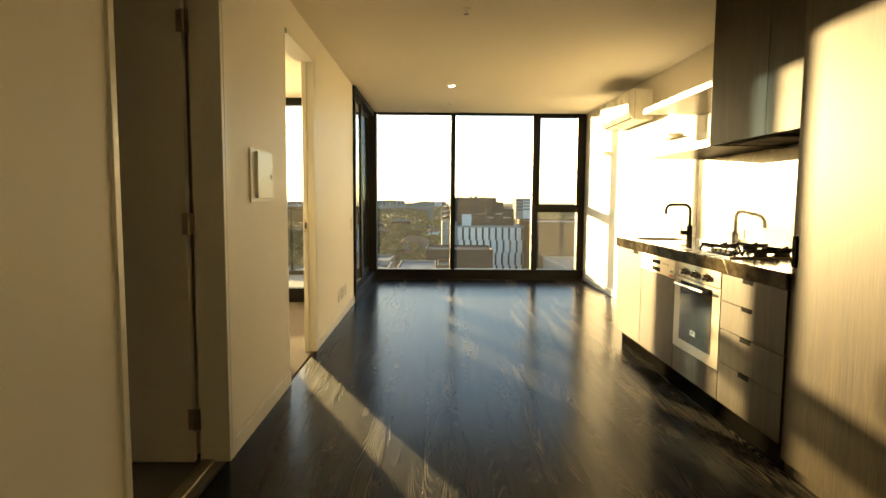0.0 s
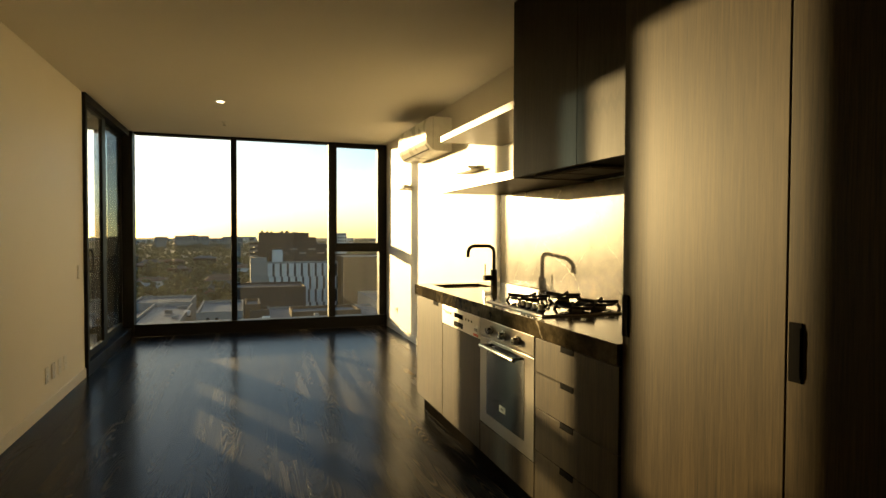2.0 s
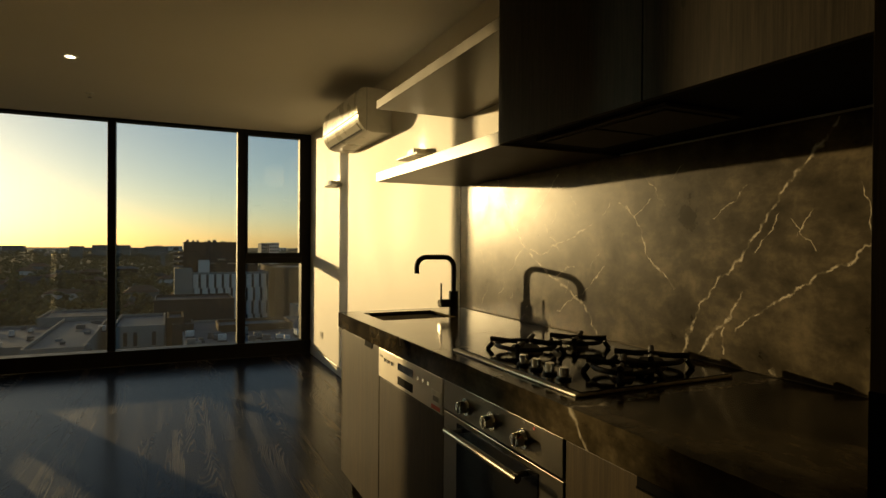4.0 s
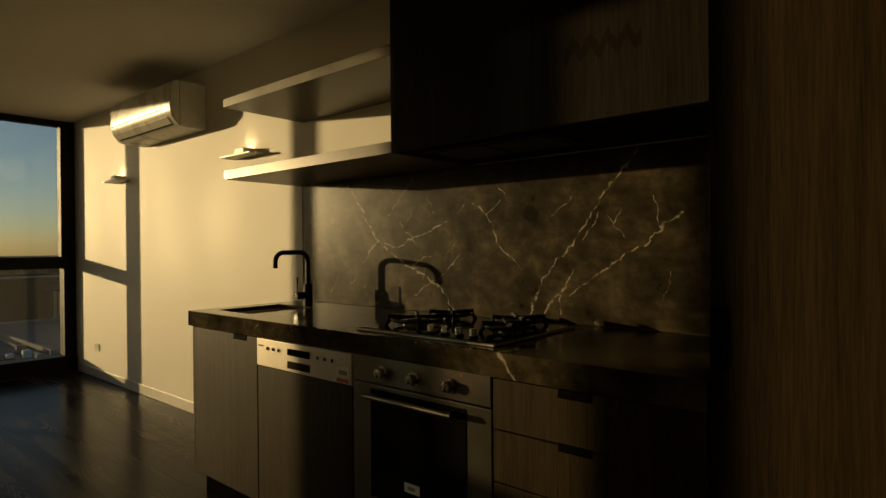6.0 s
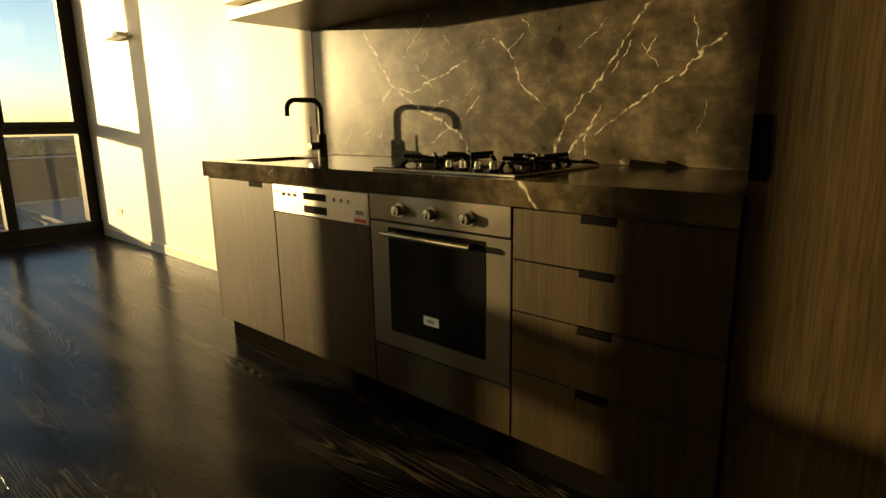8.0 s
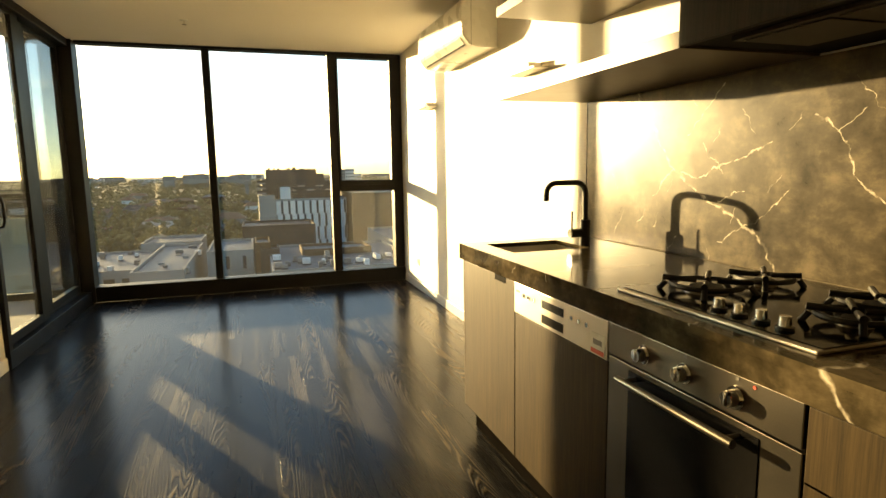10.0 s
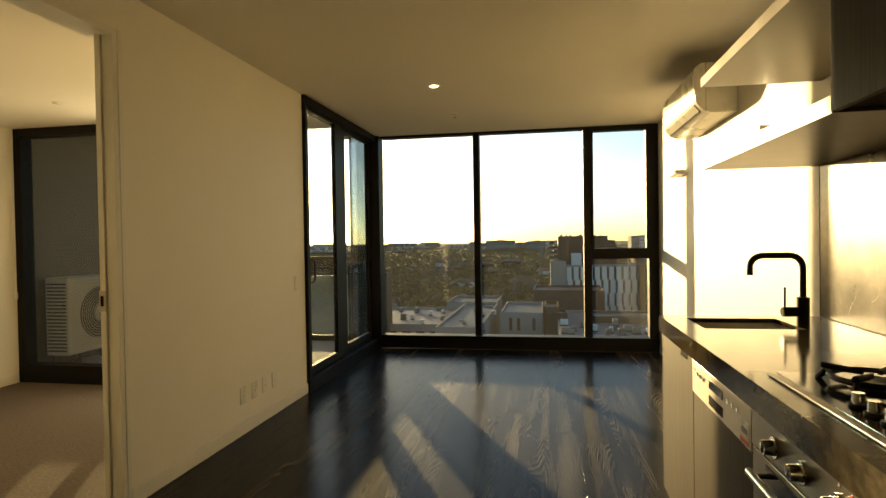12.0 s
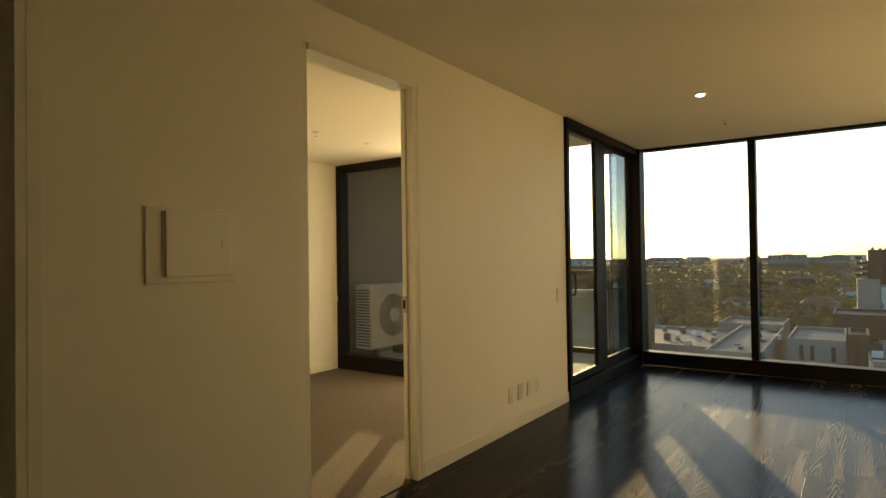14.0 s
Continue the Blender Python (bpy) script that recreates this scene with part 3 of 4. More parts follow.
worktop = thing("kitchen_worktop", (2.9, 3.4, 0.852), "dark veined marble worktop with a square edge", "worktop")
b = bmesh.new()
gx, gy = (2.568, 2.672, 3.045, BACK - 0.001), (KY0, 4.248, 4.56, 4.652)
grid = [[b.verts.new((x, y, 0.904)) for y in gy] for x in gx]
for i in range(3):
    for j in range(3):
        if (i, j) != (1, 1):
            b.faces.new((grid[i][j], grid[i + 1][j], grid[i + 1][j + 1], grid[i][j + 1]))
up = bmesh.ops.extrude_face_region(b, geom=b.faces[:])
bmesh.ops.translate(b, vec=(0, 0, 0.022), verts=[v for v in up["geom"] if isinstance(v, bmesh.types.BMVert)])
part("slab", b, POLISHED_STONE, worktop)
part("front_apron", block(2.568, 2.579, KY0, 4.652, 0.852, 0.9038), POLISHED_STONE, worktop, "marble front edge of the worktop")
part("end_apron", block(2.5792, BACK - 0.001, 4.632, 4.652, 0.852, 0.9038), POLISHED_STONE, worktop, "marble end edge of the worktop")
splash = thing("splashback", (3.27, 3.4, 0.926), "dark marble splashback with white diagonal veins", "splashback")
part("slab", block(BACK, RIGHT_X, KY0, 4.635, 0.927, 1.603), STONE, splash)
part("sealant_bead", tube([(BACK - 0.001, KY0 + 0.01, 0.9275), (BACK - 0.001, 4.63, 0.9275)], 0.0019, 6), SHELF, splash, "thin pale sealant bead along the worktop")
part("end_trim", block(BACK - 0.001, RIGHT_X, 4.6352, 4.640, 0.927, 1.603), SHADOW_GAP, splash, "dark edge trim")

sink = thing("sink", (2.85, 4.4, 0.72), "undermounted stainless steel kitchen sink", "sink")
b = bmesh.new()
box(b, 2.673, 2.679, 4.249, 4.559, 0.72, 0.906)
box(b, 3.038, 3.044, 4.249, 4.559, 0.72, 0.906)
box(b, 2.679, 3.038, 4.249, 4.255, 0.72, 0.906)
box(b, 2.679, 3.038, 4.553, 4.559, 0.72, 0.906)
box(b, 2.673, 3.044, 4.249, 4.559, 0.71, 0.72)
part("bowl", b, SINK_STEEL, sink)
part("waste", rod(bmesh.new(), (2.85, 4.4, 0.72), (2.85, 4.4, 0.724), 0.045), CHROME, sink, "round chrome waste", True)

tap = thing("kitchen_tap", (3.07, 4.335, 0.926), "matt black gooseneck mixer tap with a side lever", "tap")
part("body", rod(bmesh.new(), (3.07, 4.335, 0.926), (3.07, 4.335, 1.045), 0.024, n=28), BLACK, tap, smooth=True)
pts = [(3.07, 4.335, 1.04), (3.07, 4.335, 1.10), (3.07, 4.335, 1.155)] + arc((3.02, 4.335, 1.165), 0.05, 0, 90, (1, 0, 0), (0, 0, 1)) \
    + arc((2.92, 4.335, 1.165), 0.05, 90, 180, (1, 0, 0), (0, 0, 1)) + [(2.87, 4.335, 1.135)]
part("spout", tube(pts, 0.0125, 16), BLACK, tap, smooth=True)
lever = part("lever_boss", rod(bmesh.new(), (3.05, 4.335, 0.985), (2.995, 4.335, 0.985), 0.02, n=24), BLACK, tap, smooth=True)
part("lever", rod(bmesh.new(), (3.002, 4.335, 0.985), (3.002, 4.335, 1.085), 0.0045, n=10), BLACK, lever, smooth=True)
part("cap", rod(bmesh.new(), (2.995, 4.335, 0.985), (2.991, 4.335, 0.985), 0.0185, n=24), CHROME, lever, smooth=True)


def cabinet(name, y0, y1, label):
    c = thing(name, (2.9, (y0 + y1) / 2, 0.118), label, "cabinet")
    part("carcass", block(FX + 0.02, BACK - 0.002, y0 + 0.002, y1 - 0.002, 0.118, 0.849 if name != "sink_cabinet" else 0.70), SHADOW_GAP, c)
    return c


sinkcab = cabinet("sink_cabinet", 4.038, KY1, "grey-brown oak veneer sink cabinet with one door")
part("end_panel", block(FX, BACK - 0.002, KY1 - 0.018, KY1, 0.118, 0.849, 0.001), VENEER, sinkcab)
part("infill", block(FX + 0.02, FX + 0.04, 4.042, KY1 - 0.02, 0.70, 0.849), SHADOW_GAP, sinkcab)
d = part("door", block(FX, FX + 0.018, 4.042, KY1 - 0.02, 0.122, 0.845, 0.0012), VENEER, sinkcab)
finger_pull(FX, 4.18, 0.842, 0.11, d)

dish = thing("dishwasher", (2.9, 3.7, 0.118), "integrated dishwasher with steel control strip and oak veneer front", "dishwasher")
part("tub", block(FX + 0.03, BACK - 0.002, 3.404, 4.033, 0.118, 0.849), SHADOW_GAP, dish)
part("door_panel", block(FX, FX + 0.02, 3.404, 4.035, 0.122, 0.724, 0.0012), VENEER, dish)
OX = FX + 0.006
strip = part("control_strip", block(OX - 0.010, OX + 0.022, 3.404, 4.035, 0.728, 0.846, 0.002), SINK_STEEL, dish, "brushed steel control strip")
part("display", block(OX - 0.0125, OX - 0.009, 3.655, 3.805, 0.796, 0.824), BLACK_GLASS, strip, "dark display window")
# no recess is cut; the plate's dark colour is its shade
part("grip_shade", block(OX - 0.0125, OX - 0.009, 3.655, 3.805, 0.742, 0.772), SHADOW_GAP, strip, "dark plate drawn as the shade of a hand grip")
for y in (3.95, 3.91, 3.868, 3.60, 3.557, 3.512):
    part("button", rod(bmesh.new(), (OX - 0.008, y, 0.808), (OX - 0.014, y, 0.808), 0.0075, n=16), CHROME, strip, "round chrome button", True)
part("brand_mark", block(OX - 0.0115, OX - 0.009, 3.985, 4.02, 0.812, 0.820), LABEL_GREY, strip, "small grey printed mark")
st = part("sticker", block(OX - 0.0115, OX - 0.009, 3.415, 3.49, 0.732, 0.796), PLASTIC, strip, "rating sticker with a red band")
part("sticker_band", block(OX - 0.0122, OX - 0.0113, 3.418, 3.487, 0.734, 0.748), LABEL_RED, st)
part("sticker_print", block(OX - 0.0122, OX - 0.0113, 3.43, 3.475, 0.762, 0.778), LABEL_GREY, st)

oven = thing("oven", (2.9, 3.1, 0.27), "built-in stainless steel oven with black glass door", "oven")
part("cavity", block(FX + 0.03, BACK - 0.002, 2.774, 3.396, 0.27, 0.849), SHADOW_GAP, oven)
OX = FX + 0.006  # oven fronts sit slightly back
fascia = part("control_panel", block(OX - 0.010, OX + 0.03, 2.773, 3.397, 0.756, 0.849, 0.002), STEEL, oven, "brushed steel control panel")
for y in (3.235, 3.085, 2.93):
    k = part("knob", rod(bmesh.new(), (OX - 0.010, y, 0.800), (OX - 0.016, y, 0.800), 0.025, n=28), CHROME, fascia, "round chrome oven knob", True)
    kb = rod(bmesh.new(), (OX - 0.016, y, 0.800), (OX - 0.040, y, 0.800), 0.0185, 0.0170, n=28)
    box(kb, OX - 0.043, OX - 0.020, y - 0.0035, y + 0.0035, 0.786, 0.816, 0.001)
    part("grip", kb, CHROME, k, smooth=True)
    part("dial_mark", block(OX - 0.0112, OX - 0.009, y - 0.004, y + 0.004, 0.838, 0.845), LABEL_GREY, k)
part("indicator", rod(bmesh.new(), (OX - 0.009, 2.885, 0.838), (OX - 0.0115, 2.885, 0.838), 0.004), LABEL_RED, fascia, "red indicator mark")
od = part("oven_door", block(OX - 0.008, OX + 0.03, 2.773, 3.397, 0.288, 0.750, 0.002), STEEL, oven, "steel framed oven door")
part("window", block(OX - 0.0105, OX - 0.006, 2.868, 3.302, 0.352, 0.735, 0.001), BLACK_GLASS, od, "black glass oven window")
hb = part("handle", rod(bmesh.new(), (OX - 0.05, 2.895, 0.718), (OX - 0.05, 3.295, 0.718), 0.010, n=20), STEEL, od, "steel bar handle", True)
for y in (2.92, 3.27):
    part("standoff", rod(bmesh.new(), (OX - 0.05, y, 0.718), (OX - 0.009, y, 0.718), 0.007, n=14), STEEL, hb, smooth=True)
pl = part("sticker", block(OX - 0.0118, OX - 0.0103, 3.065, 3.135, 0.412, 0.444), PLASTIC, od, "small white rating sticker")
part("sticker_print", block(OX - 0.0124, OX - 0.0117, 3.085, 3.118, 0.421, 0.434), LABEL_GREY, pl)
part("filler_panel", block(FX, FX + 0.018, 2.774, 3.396, 0.122, 0.282, 0.001), VENEER, oven)

drawers = cabinet("drawer_cabinet", KY0, 2.77, "grey-brown oak veneer cabinet with four drawers")
for z0, z1 in ((0.692, 0.845), (0.540, 0.699), (0.352, 0.536), (0.122, 0.348)):
    d = part("drawer_front", block(FX, FX + 0.018, KY0 + 0.003, 2.767, z0, z1, 0.0012), VENEER, drawers)
    finger_pull(FX, 2.50, z1 - 0.003, 0.10, d)
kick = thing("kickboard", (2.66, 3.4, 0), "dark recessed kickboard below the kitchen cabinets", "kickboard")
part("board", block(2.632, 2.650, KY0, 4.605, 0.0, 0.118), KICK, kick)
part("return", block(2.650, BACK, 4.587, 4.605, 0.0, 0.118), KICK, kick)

# cooktop
hob = thing("gas_cooktop", (2.9, 3.12, 0.926), "four-burner gas cooktop with black cast iron trivets", "cooktop")
part("tray", block(2.628, 3.15, 2.797, 3.44, 0.9265, 0.934, 0.003), SINK_STEEL, hob, "steel cooktop rim")
part("well", block(2.648, 3.143, 2.803, 3.434, 0.932, 0.9365, 0.002), BLACK_GLASS, hob)


def burner(x, y, r):
    bb = rod(bmesh.new(), (x, y, 0.936), (x, y, 0.946), r, r * 0.92, n=30)
    base = part("burner", bb, STEEL, hob, "round gas burner", True)
    part("burner_cap", rod(bmesh.new(), (x, y, 0.946), (x, y, 0.955), r * 0.8, r * 0.74, n=30), IRON, base, smooth=True)
    tv = bmesh.new()
    R = r + 0.055
    ring = [(x + R * 0.82 * math.cos(a * math.tau / 28), y + R * 0.82 * math.sin(a * math.tau / 28), 0.958) for a in range(29)]
    me_ = bpy.data.meshes.new("ring")
    t_ = tube(ring, 0.0075, 6)
    t_.to_mesh(me_)
    t_.free()
    tv.from_mesh(me_)
    for k in range(4):
        a = math.tau * (k + 0.5) / 4
        c, s = math.cos(a), math.sin(a)
        rod(tv, (x + R * 1.12 * c, y + R * 1.12 * s, 0.936), (x + R * 0.95 * c, y + R * 0.95 * s, 0.959), 0.008, n=8)
        rod(tv, (x + R * 1.02 * c, y + R * 1.02 * s, 0.971), (x + r * 0.45 * c, y + r * 0.45 * s, 0.967), 0.0085, 0.007, n=8)
    part("trivet", tv, IRON, hob, "black cast iron trivet", True)


for x, y, r in ((2.815, 3.29, 0.058), (3.03, 3.30, 0.036), (2.86, 2.90, 0.036), (3.03, 2.97, 0.044)):
    burner(x, y, r)
for k in range(4):
    y = 3.115 - k * 0.062
    kb = part("knob", rod(bmesh.new(), (2.695, y, 0.936), (2.695, y, 0.943), 0.019, n=24), BLACK, hob, "chrome gas knob on a black skirt", True)
    part("grip", rod(bmesh.new(), (2.695, y, 0.943), (2.695, y, 0.966), 0.0130, 0.0120, n=24), CHROME, kb, smooth=True)

# pantry
for y0, y1, hy in ((1.527, KY0, KY0 - 0.02), (0.96, 1.525, 1.500)):
    pc = thing("pantry_cabinet", (2.95, (y0 + y1) / 2, 0), "tall grey-brown oak veneer pantry cabinet", "cabinet", "tall pantry cabinets")
    part("carcass", block(2.610, RIGHT_X, y0 + 0.001, y1 - 0.001, 0.0, CEILING_Z - 0.002), VENEER, pc)
    pd = part("door", block(2.588, 2.608, y0 + 0.002, y1 - 0.002, 0.06, CEILING_Z - 0.02, 0.0012), VENEER, pc)
    finger_pull(2.588, hy, 0.955, 0.14, pd, vertical=True)

# shelves and overhead cupboards
SX = 2.762
for z0, z1, y0, lab in ((1.604, 1.650, 3.372, "deep grey oak shelf above the worktop"), (1.985, 2.028, 3.372, "upper grey oak wall shelf")):
    s = thing("wall_shelf", (3.0, 4.0, z0), lab, "shelf", "open kitchen shelves")
    part("board", block(SX, RIGHT_X - 0.001, y0, 4.633, z0, z1, 0.0015), SHELF, s)
    part("edge_strip", block(SX - 0.0018, SX - 0.0002, y0, 4.635, z0, z1, 0.0004, 1), SHELF, s)
    part("end_strip", block(SX, RIGHT_X - 0.001, 4.6332, 4.635, z0, z1), SHELF, s)
over = thing("overhead_cabinet", (3.0, 2.8, 1.62), "dark smoked oak overhead kitchen cabinets above the cooktop", "cabinet")
part("carcass", block(2.774, RIGHT_X - 0.001, KY0 + 0.002, 3.3695, 1.612, CEILING_Z - 0.002), SHADOW_GAP, over)
for y0, y1 in ((2.731, 3.37), (KY0 + 0.003, 2.728)):
    part("door", block(2.755, 2.773, y0, y1, 1.606, CEILING_Z - 0.004, 0.0012), DARK_VENEER, over)
part("side_panel", block(2.774, RIGHT_X - 0.002, 3.3705, 3.378, 1.6525, CEILING_Z - 0.004), DARK_VENEER, over)
hood = thing("range_hood", (2.98, 3.05, 1.585), "slim dark range hood set under the overhead cabinet", "range hood")
part("grille", block(2.82, 3.08, 2.72, 3.25, 1.600, 1.6115, 0.002), HOOD, hood)
for k in range(2):
    part("filter", block(2.84, 3.06, 2.74 + k * 0.255, 2.975 + k * 0.255, 1.596, 1.6005, 0.001), HOOD, hood)

# ---- wall fittings ----
ac = thing("air_conditioner", (3.125, 6.4, 2.09), "white wall-mounted split system air conditioner", "air conditioner")
AY0, AY1 = 5.80, 6.86
prof = [(RIGHT_X - 0.001, 2.425), (3.055, 2.425), (3.017, 2.40), (3.007, 2.34), (3.007, 2.23), (3.02, 2.17), (3.065, 2.115), (3.115, 2.10), (RIGHT_X - 0.001, 2.10)]
b = bmesh.new()
r0 = [b.verts.new((x, AY0, z)) for x, z in prof]
r1 = [b.verts.new((x, AY1, z)) for x, z in prof]
for i in range(len(prof)):
    j = (i + 1) % len(prof)
    b.faces.new((r0[i], r0[j], r1[j], r1[i]))
b.faces.new(r0)
b.faces.new(list(reversed(r1)))
bmesh.ops.bevel(b, geom=[e for e in b.edges if abs(e.verts[0].co.y - e.verts[1].co.y) < 1e-4], offset=0.008, segments=2, affect="EDGES")
part("casing", b, PLASTIC, ac, smooth=True)
part("panel_seam", block(3.002, 3.011, AY0 + 0.012, AY1 - 0.012, 2.222, 2.228), GRILLE, ac, "dark seam under the front panel")


def sloped(name, x, z, w, tilt, mat, label=""):
    """A thin strip lying on the curved lower front of the unit."""
    b = block(-w / 2, w / 2, AY0 + 0.07, AY1 - 0.07, -0.004, 0.004, 0.001)
    bmesh.ops.rotate(b, verts=b.verts, cent=(0, 0, 0), matrix=Matrix.Rotation(radians(tilt), 3, "Y"))
    bmesh.ops.translate(b, verts=b.verts, vec=(x, 0, z))
    return part(name, b, mat, ac, label)


sloped("flap", 3.036, 2.147, 0.052, 51, PLASTIC, "white air outlet flap")
sloped("outlet_slot", 3.0625, 2.182, 0.010, 70, GRILLE, "dark air outlet slot")
sloped("outlet_slot", 3.057, 2.122, 0.012, 45, GRILLE, "dark air outlet slot")
part("end_seam", block(3.075, 3.077, AY0 - 0.002, AY0 + 0.003, 2.105, 2.42), GRILLE, ac)
part("status_label", block(3.004, 3.008, AY0 + 0.10, AY0 + 0.15, 2.243, 2.249), LABEL_GREY, ac, "small grey printed mark")

for y in (7.32, 5.22):
    sc = thing("wall_light", (3.2, y, 1.85), "flat white plaster wall light with a folded plate", "wall light", "wall lights")
    b = block(RIGHT_X - 0.10, RIGHT_X, y - 0.15, y + 0.22, 1.845, 1.857, 0.002)
    part("plate", b, PLASTIC, sc)
    part("holder", block(RIGHT_X - 0.085, RIGHT_X, y - 0.055, y + 0.055, 1.857, 1.893, 0.003), PLASTIC, sc)
    part("lamp", block(RIGHT_X - 0.06, RIGHT_X - 0.015, y - 0.035, y + 0.035, 1.8925, 1.896), WARM_GLOW, sc, "small warm upward lamp")


def outlet(x, y, z, w, h, side, label, holes=2):
    o = thing("power_outlet", (x, y, z), label, "power outlet", "wall outlets")
    part("plate", block(x, x + side * 0.006, y - w / 2, y + w / 2, z - h / 2, z + h / 2, 0.002), PLASTIC, o)
    for k in range(holes):
        yy = y + (k - (holes - 1) / 2) * w * 0.5
        part("socket", block(x + side * 0.0058, x + side * 0.0068, yy - 0.004, yy + 0.004, z - 0.010, z + 0.000), LABEL_GREY, o)
        part("switch", block(x + side * 0.0058, x + side * 0.009, yy - 0.006, yy + 0.006, z + 0.016, z + 0.030, 0.001), PLASTIC, o)
    return o


for y in (5.385, 5.54, 5.69, 5.84):
    outlet(0.0, y, 0.262, 0.075, 0.115, 1, "white wall outlet plate above the skirting", 1)
outlet(RIGHT_X, 7.975, 0.292, 0.115, 0.072, -1, "white double power outlet near the window")
outlet(BED_X, 5.75, 0.30, 0.115, 0.072, 1, "white double power outlet on the bedroom wall")
outlet(BED_X, 5.92, 0.30, 0.115, 0.072, 1, "white double power outlet on the bedroom wall")
ls = thing("light_switch", (0, 6.26, 0.96), "white light switch plate by the sliding door", "light switch")
part("plate", block(0, 0.008, 6.225, 6.295, 0.90, 1.02, 0.002), PLASTIC, ls)
part("rocker", block(0.0078, 0.012, 6.25, 6.27, 0.95, 0.975, 0.001), PLASTIC, ls)

box_t = thing("switchboard", (0, 2.82, 1.36), "white painted electrical switchboard door in the wall", "switchboard")
part("surround", block(0, 0.010, 2.645, 3.02, 1.222, 1.51, 0.002), TRIM, box_t)
bd = part("cover", block(0.012, 0.027, 2.712, 2.99, 1.245, 1.497, 0.003), TRIM, box_t)
part("hinge_slot", block(0.0095, 0.0145, 2.704, 2.7115, 1.25, 1.492), TRIM, bd)
part("catch", block(0.027, 0.031, 2.945, 2.967, 1.355, 1.382, 0.001), PLASTIC, bd)


def downlight(x, y, z, lit=True):
    dl = thing("downlight", (x, y, z), "small round recessed ceiling downlight, lit" if lit else "small round recessed ceiling downlight, switched off", "downlight", "ceiling downlights")
    part("rim", rod(bmesh.new(), (x, y, z - 0.006), (x, y, z - 0.0005), 0.047, 0.052, n=32), PLASTIC, dl, smooth=True)
    part("lens", rod(bmesh.new(), (x, y, z - 0.008), (x, y, z - 0.0055), 0.030, n=28), GLOW if lit else PLASTIC, dl, "glowing lens" if lit else "")


def sprinkler(x, y, z):
    sp = thing("sprinkler_head", (x, y, z), "small chrome fire sprinkler head on the ceiling", "sprinkler", "sprinkler heads")
    part("rose", rod(bmesh.new(), (x, y, z - 0.006), (x, y, z - 0.0005), 0.032, n=24), PLASTIC, sp, smooth=True)
    part("stem", rod(bmesh.new(), (x, y, z - 0.035), (x, y, z - 0.006), 0.008, n=12), CHROME, sp, smooth=True)
    part("deflector", rod(bmesh.new(), (x, y, z - 0.040), (x, y, z - 0.035), 0.018, n=18), CHROME, sp, smooth=True)


downlight(1.154, 6.43, CEILING_Z)
sprinkler(1.153, 7.51, CEILING_Z)
sprinkler(1.18, 3.69, CEILING_Z)
sprinkler(-1.68, 5.02, BED_CEIL)
downlight(-1.67, 5.69, BED_CEIL, False)

# ---- oak floorboards ----
floor = thing("floor", (1.6, 3.3, 0), "dark stained oak floorboards with brushed grain", "floor", kind="structure")
rng = random.Random(4)
PW = 0.186
meshes = {}
x = 0.0
col = 0
while x < RIGHT_X - 0.01:
    y = -2.0 - rng.uniform(0.2, 1.6)
    while y < WINDOW_Y - 0.05:
        ln = rng.choice((1.86, 2.1, 1.5))
        y0, y1 = max(y, -2.0), min(y + ln, WINDOW_Y - 0.051)
        if y1 - y0 > 0.02:
            key = round(y1 - y0, 2)
            if key not in meshes:
                meshes[key] = mesh_of("board", block(0, PW - 0.0007, 0, key - 0.0007, -0.02, 0.0, 0.0002, 1), BOARD)
            ob = new("board", meshes[key])
            ob.location = (x, y0, rng.uniform(-0.0006, -0.0002))
            ob.rotation_euler = (rng.uniform(-0.0001, 0.0001), rng.uniform(-0.0004, 0.0004), 0)
            ob.parent = floor
            ob.matrix_parent_inverse = Matrix.Translation(-floor.location)
        y += ln
    x += PW

# ---- city outside ----
GROUND_Z = -30.0
GRASS = mottled("suburban_ground", (0.09, 0.092, 0.065), (0.17, 0.16, 0.125), 0.02, 0.95, fine=0.3, relief=0, spec=0.05)
FOLIAGE = mottled("tree_foliage", (0.045, 0.052, 0.030), (0.095, 0.10, 0.062), 0.02, 0.9, fine=1.2, relief=0, spec=0.05)
# thin leaves let the low sun through
leaf_tree = FOLIAGE.node_tree
leaf_out = next(n for n in leaf_tree.nodes if n.type == "OUTPUT_MATERIAL")
leaf_face = next(n for n in leaf_tree.nodes if n.type == "BSDF_PRINCIPLED")
leaf_back = leaf_tree.nodes.new("ShaderNodeBsdfTranslucent")
leaf_back.inputs["Color"].default_value = (0.25, 0.26, 0.19, 1)
leaf_mix = leaf_tree.nodes.new("ShaderNodeMixShader")
leaf_mix.inputs[0].default_value = 0.65
leaf_tree.links.new(leaf_face.outputs[0], leaf_mix.inputs[1])
leaf_tree.links.new(leaf_back.outputs[0], leaf_mix.inputs[2])
leaf_tree.links.new(leaf_mix.outputs[0], leaf_out.inputs["Surface"])
ROOF_A = mottled("pale_metal_roof", (0.07, 0.072, 0.076), (0.15, 0.15, 0.15), 0.15, 0.55, fine=2.0, relief=0, spec=0.05)
ROOF_B = mottled("dark_slate_roof", (0.05, 0.05, 0.055), (0.09, 0.09, 0.095), 0.3, 0.6, fine=2.0, relief=0, spec=0.05)
ROOF_C = mottled("terracotta_roof", (0.16, 0.08, 0.05), (0.24, 0.13, 0.085), 0.3, 0.7, fine=2.0, relief=0, spec=0.05)
WALL_P = mottled("pale_city_render", (0.17, 0.165, 0.155), (0.28, 0.27, 0.25), 0.1, 0.8, fine=1.0, relief=0, spec=0.05)
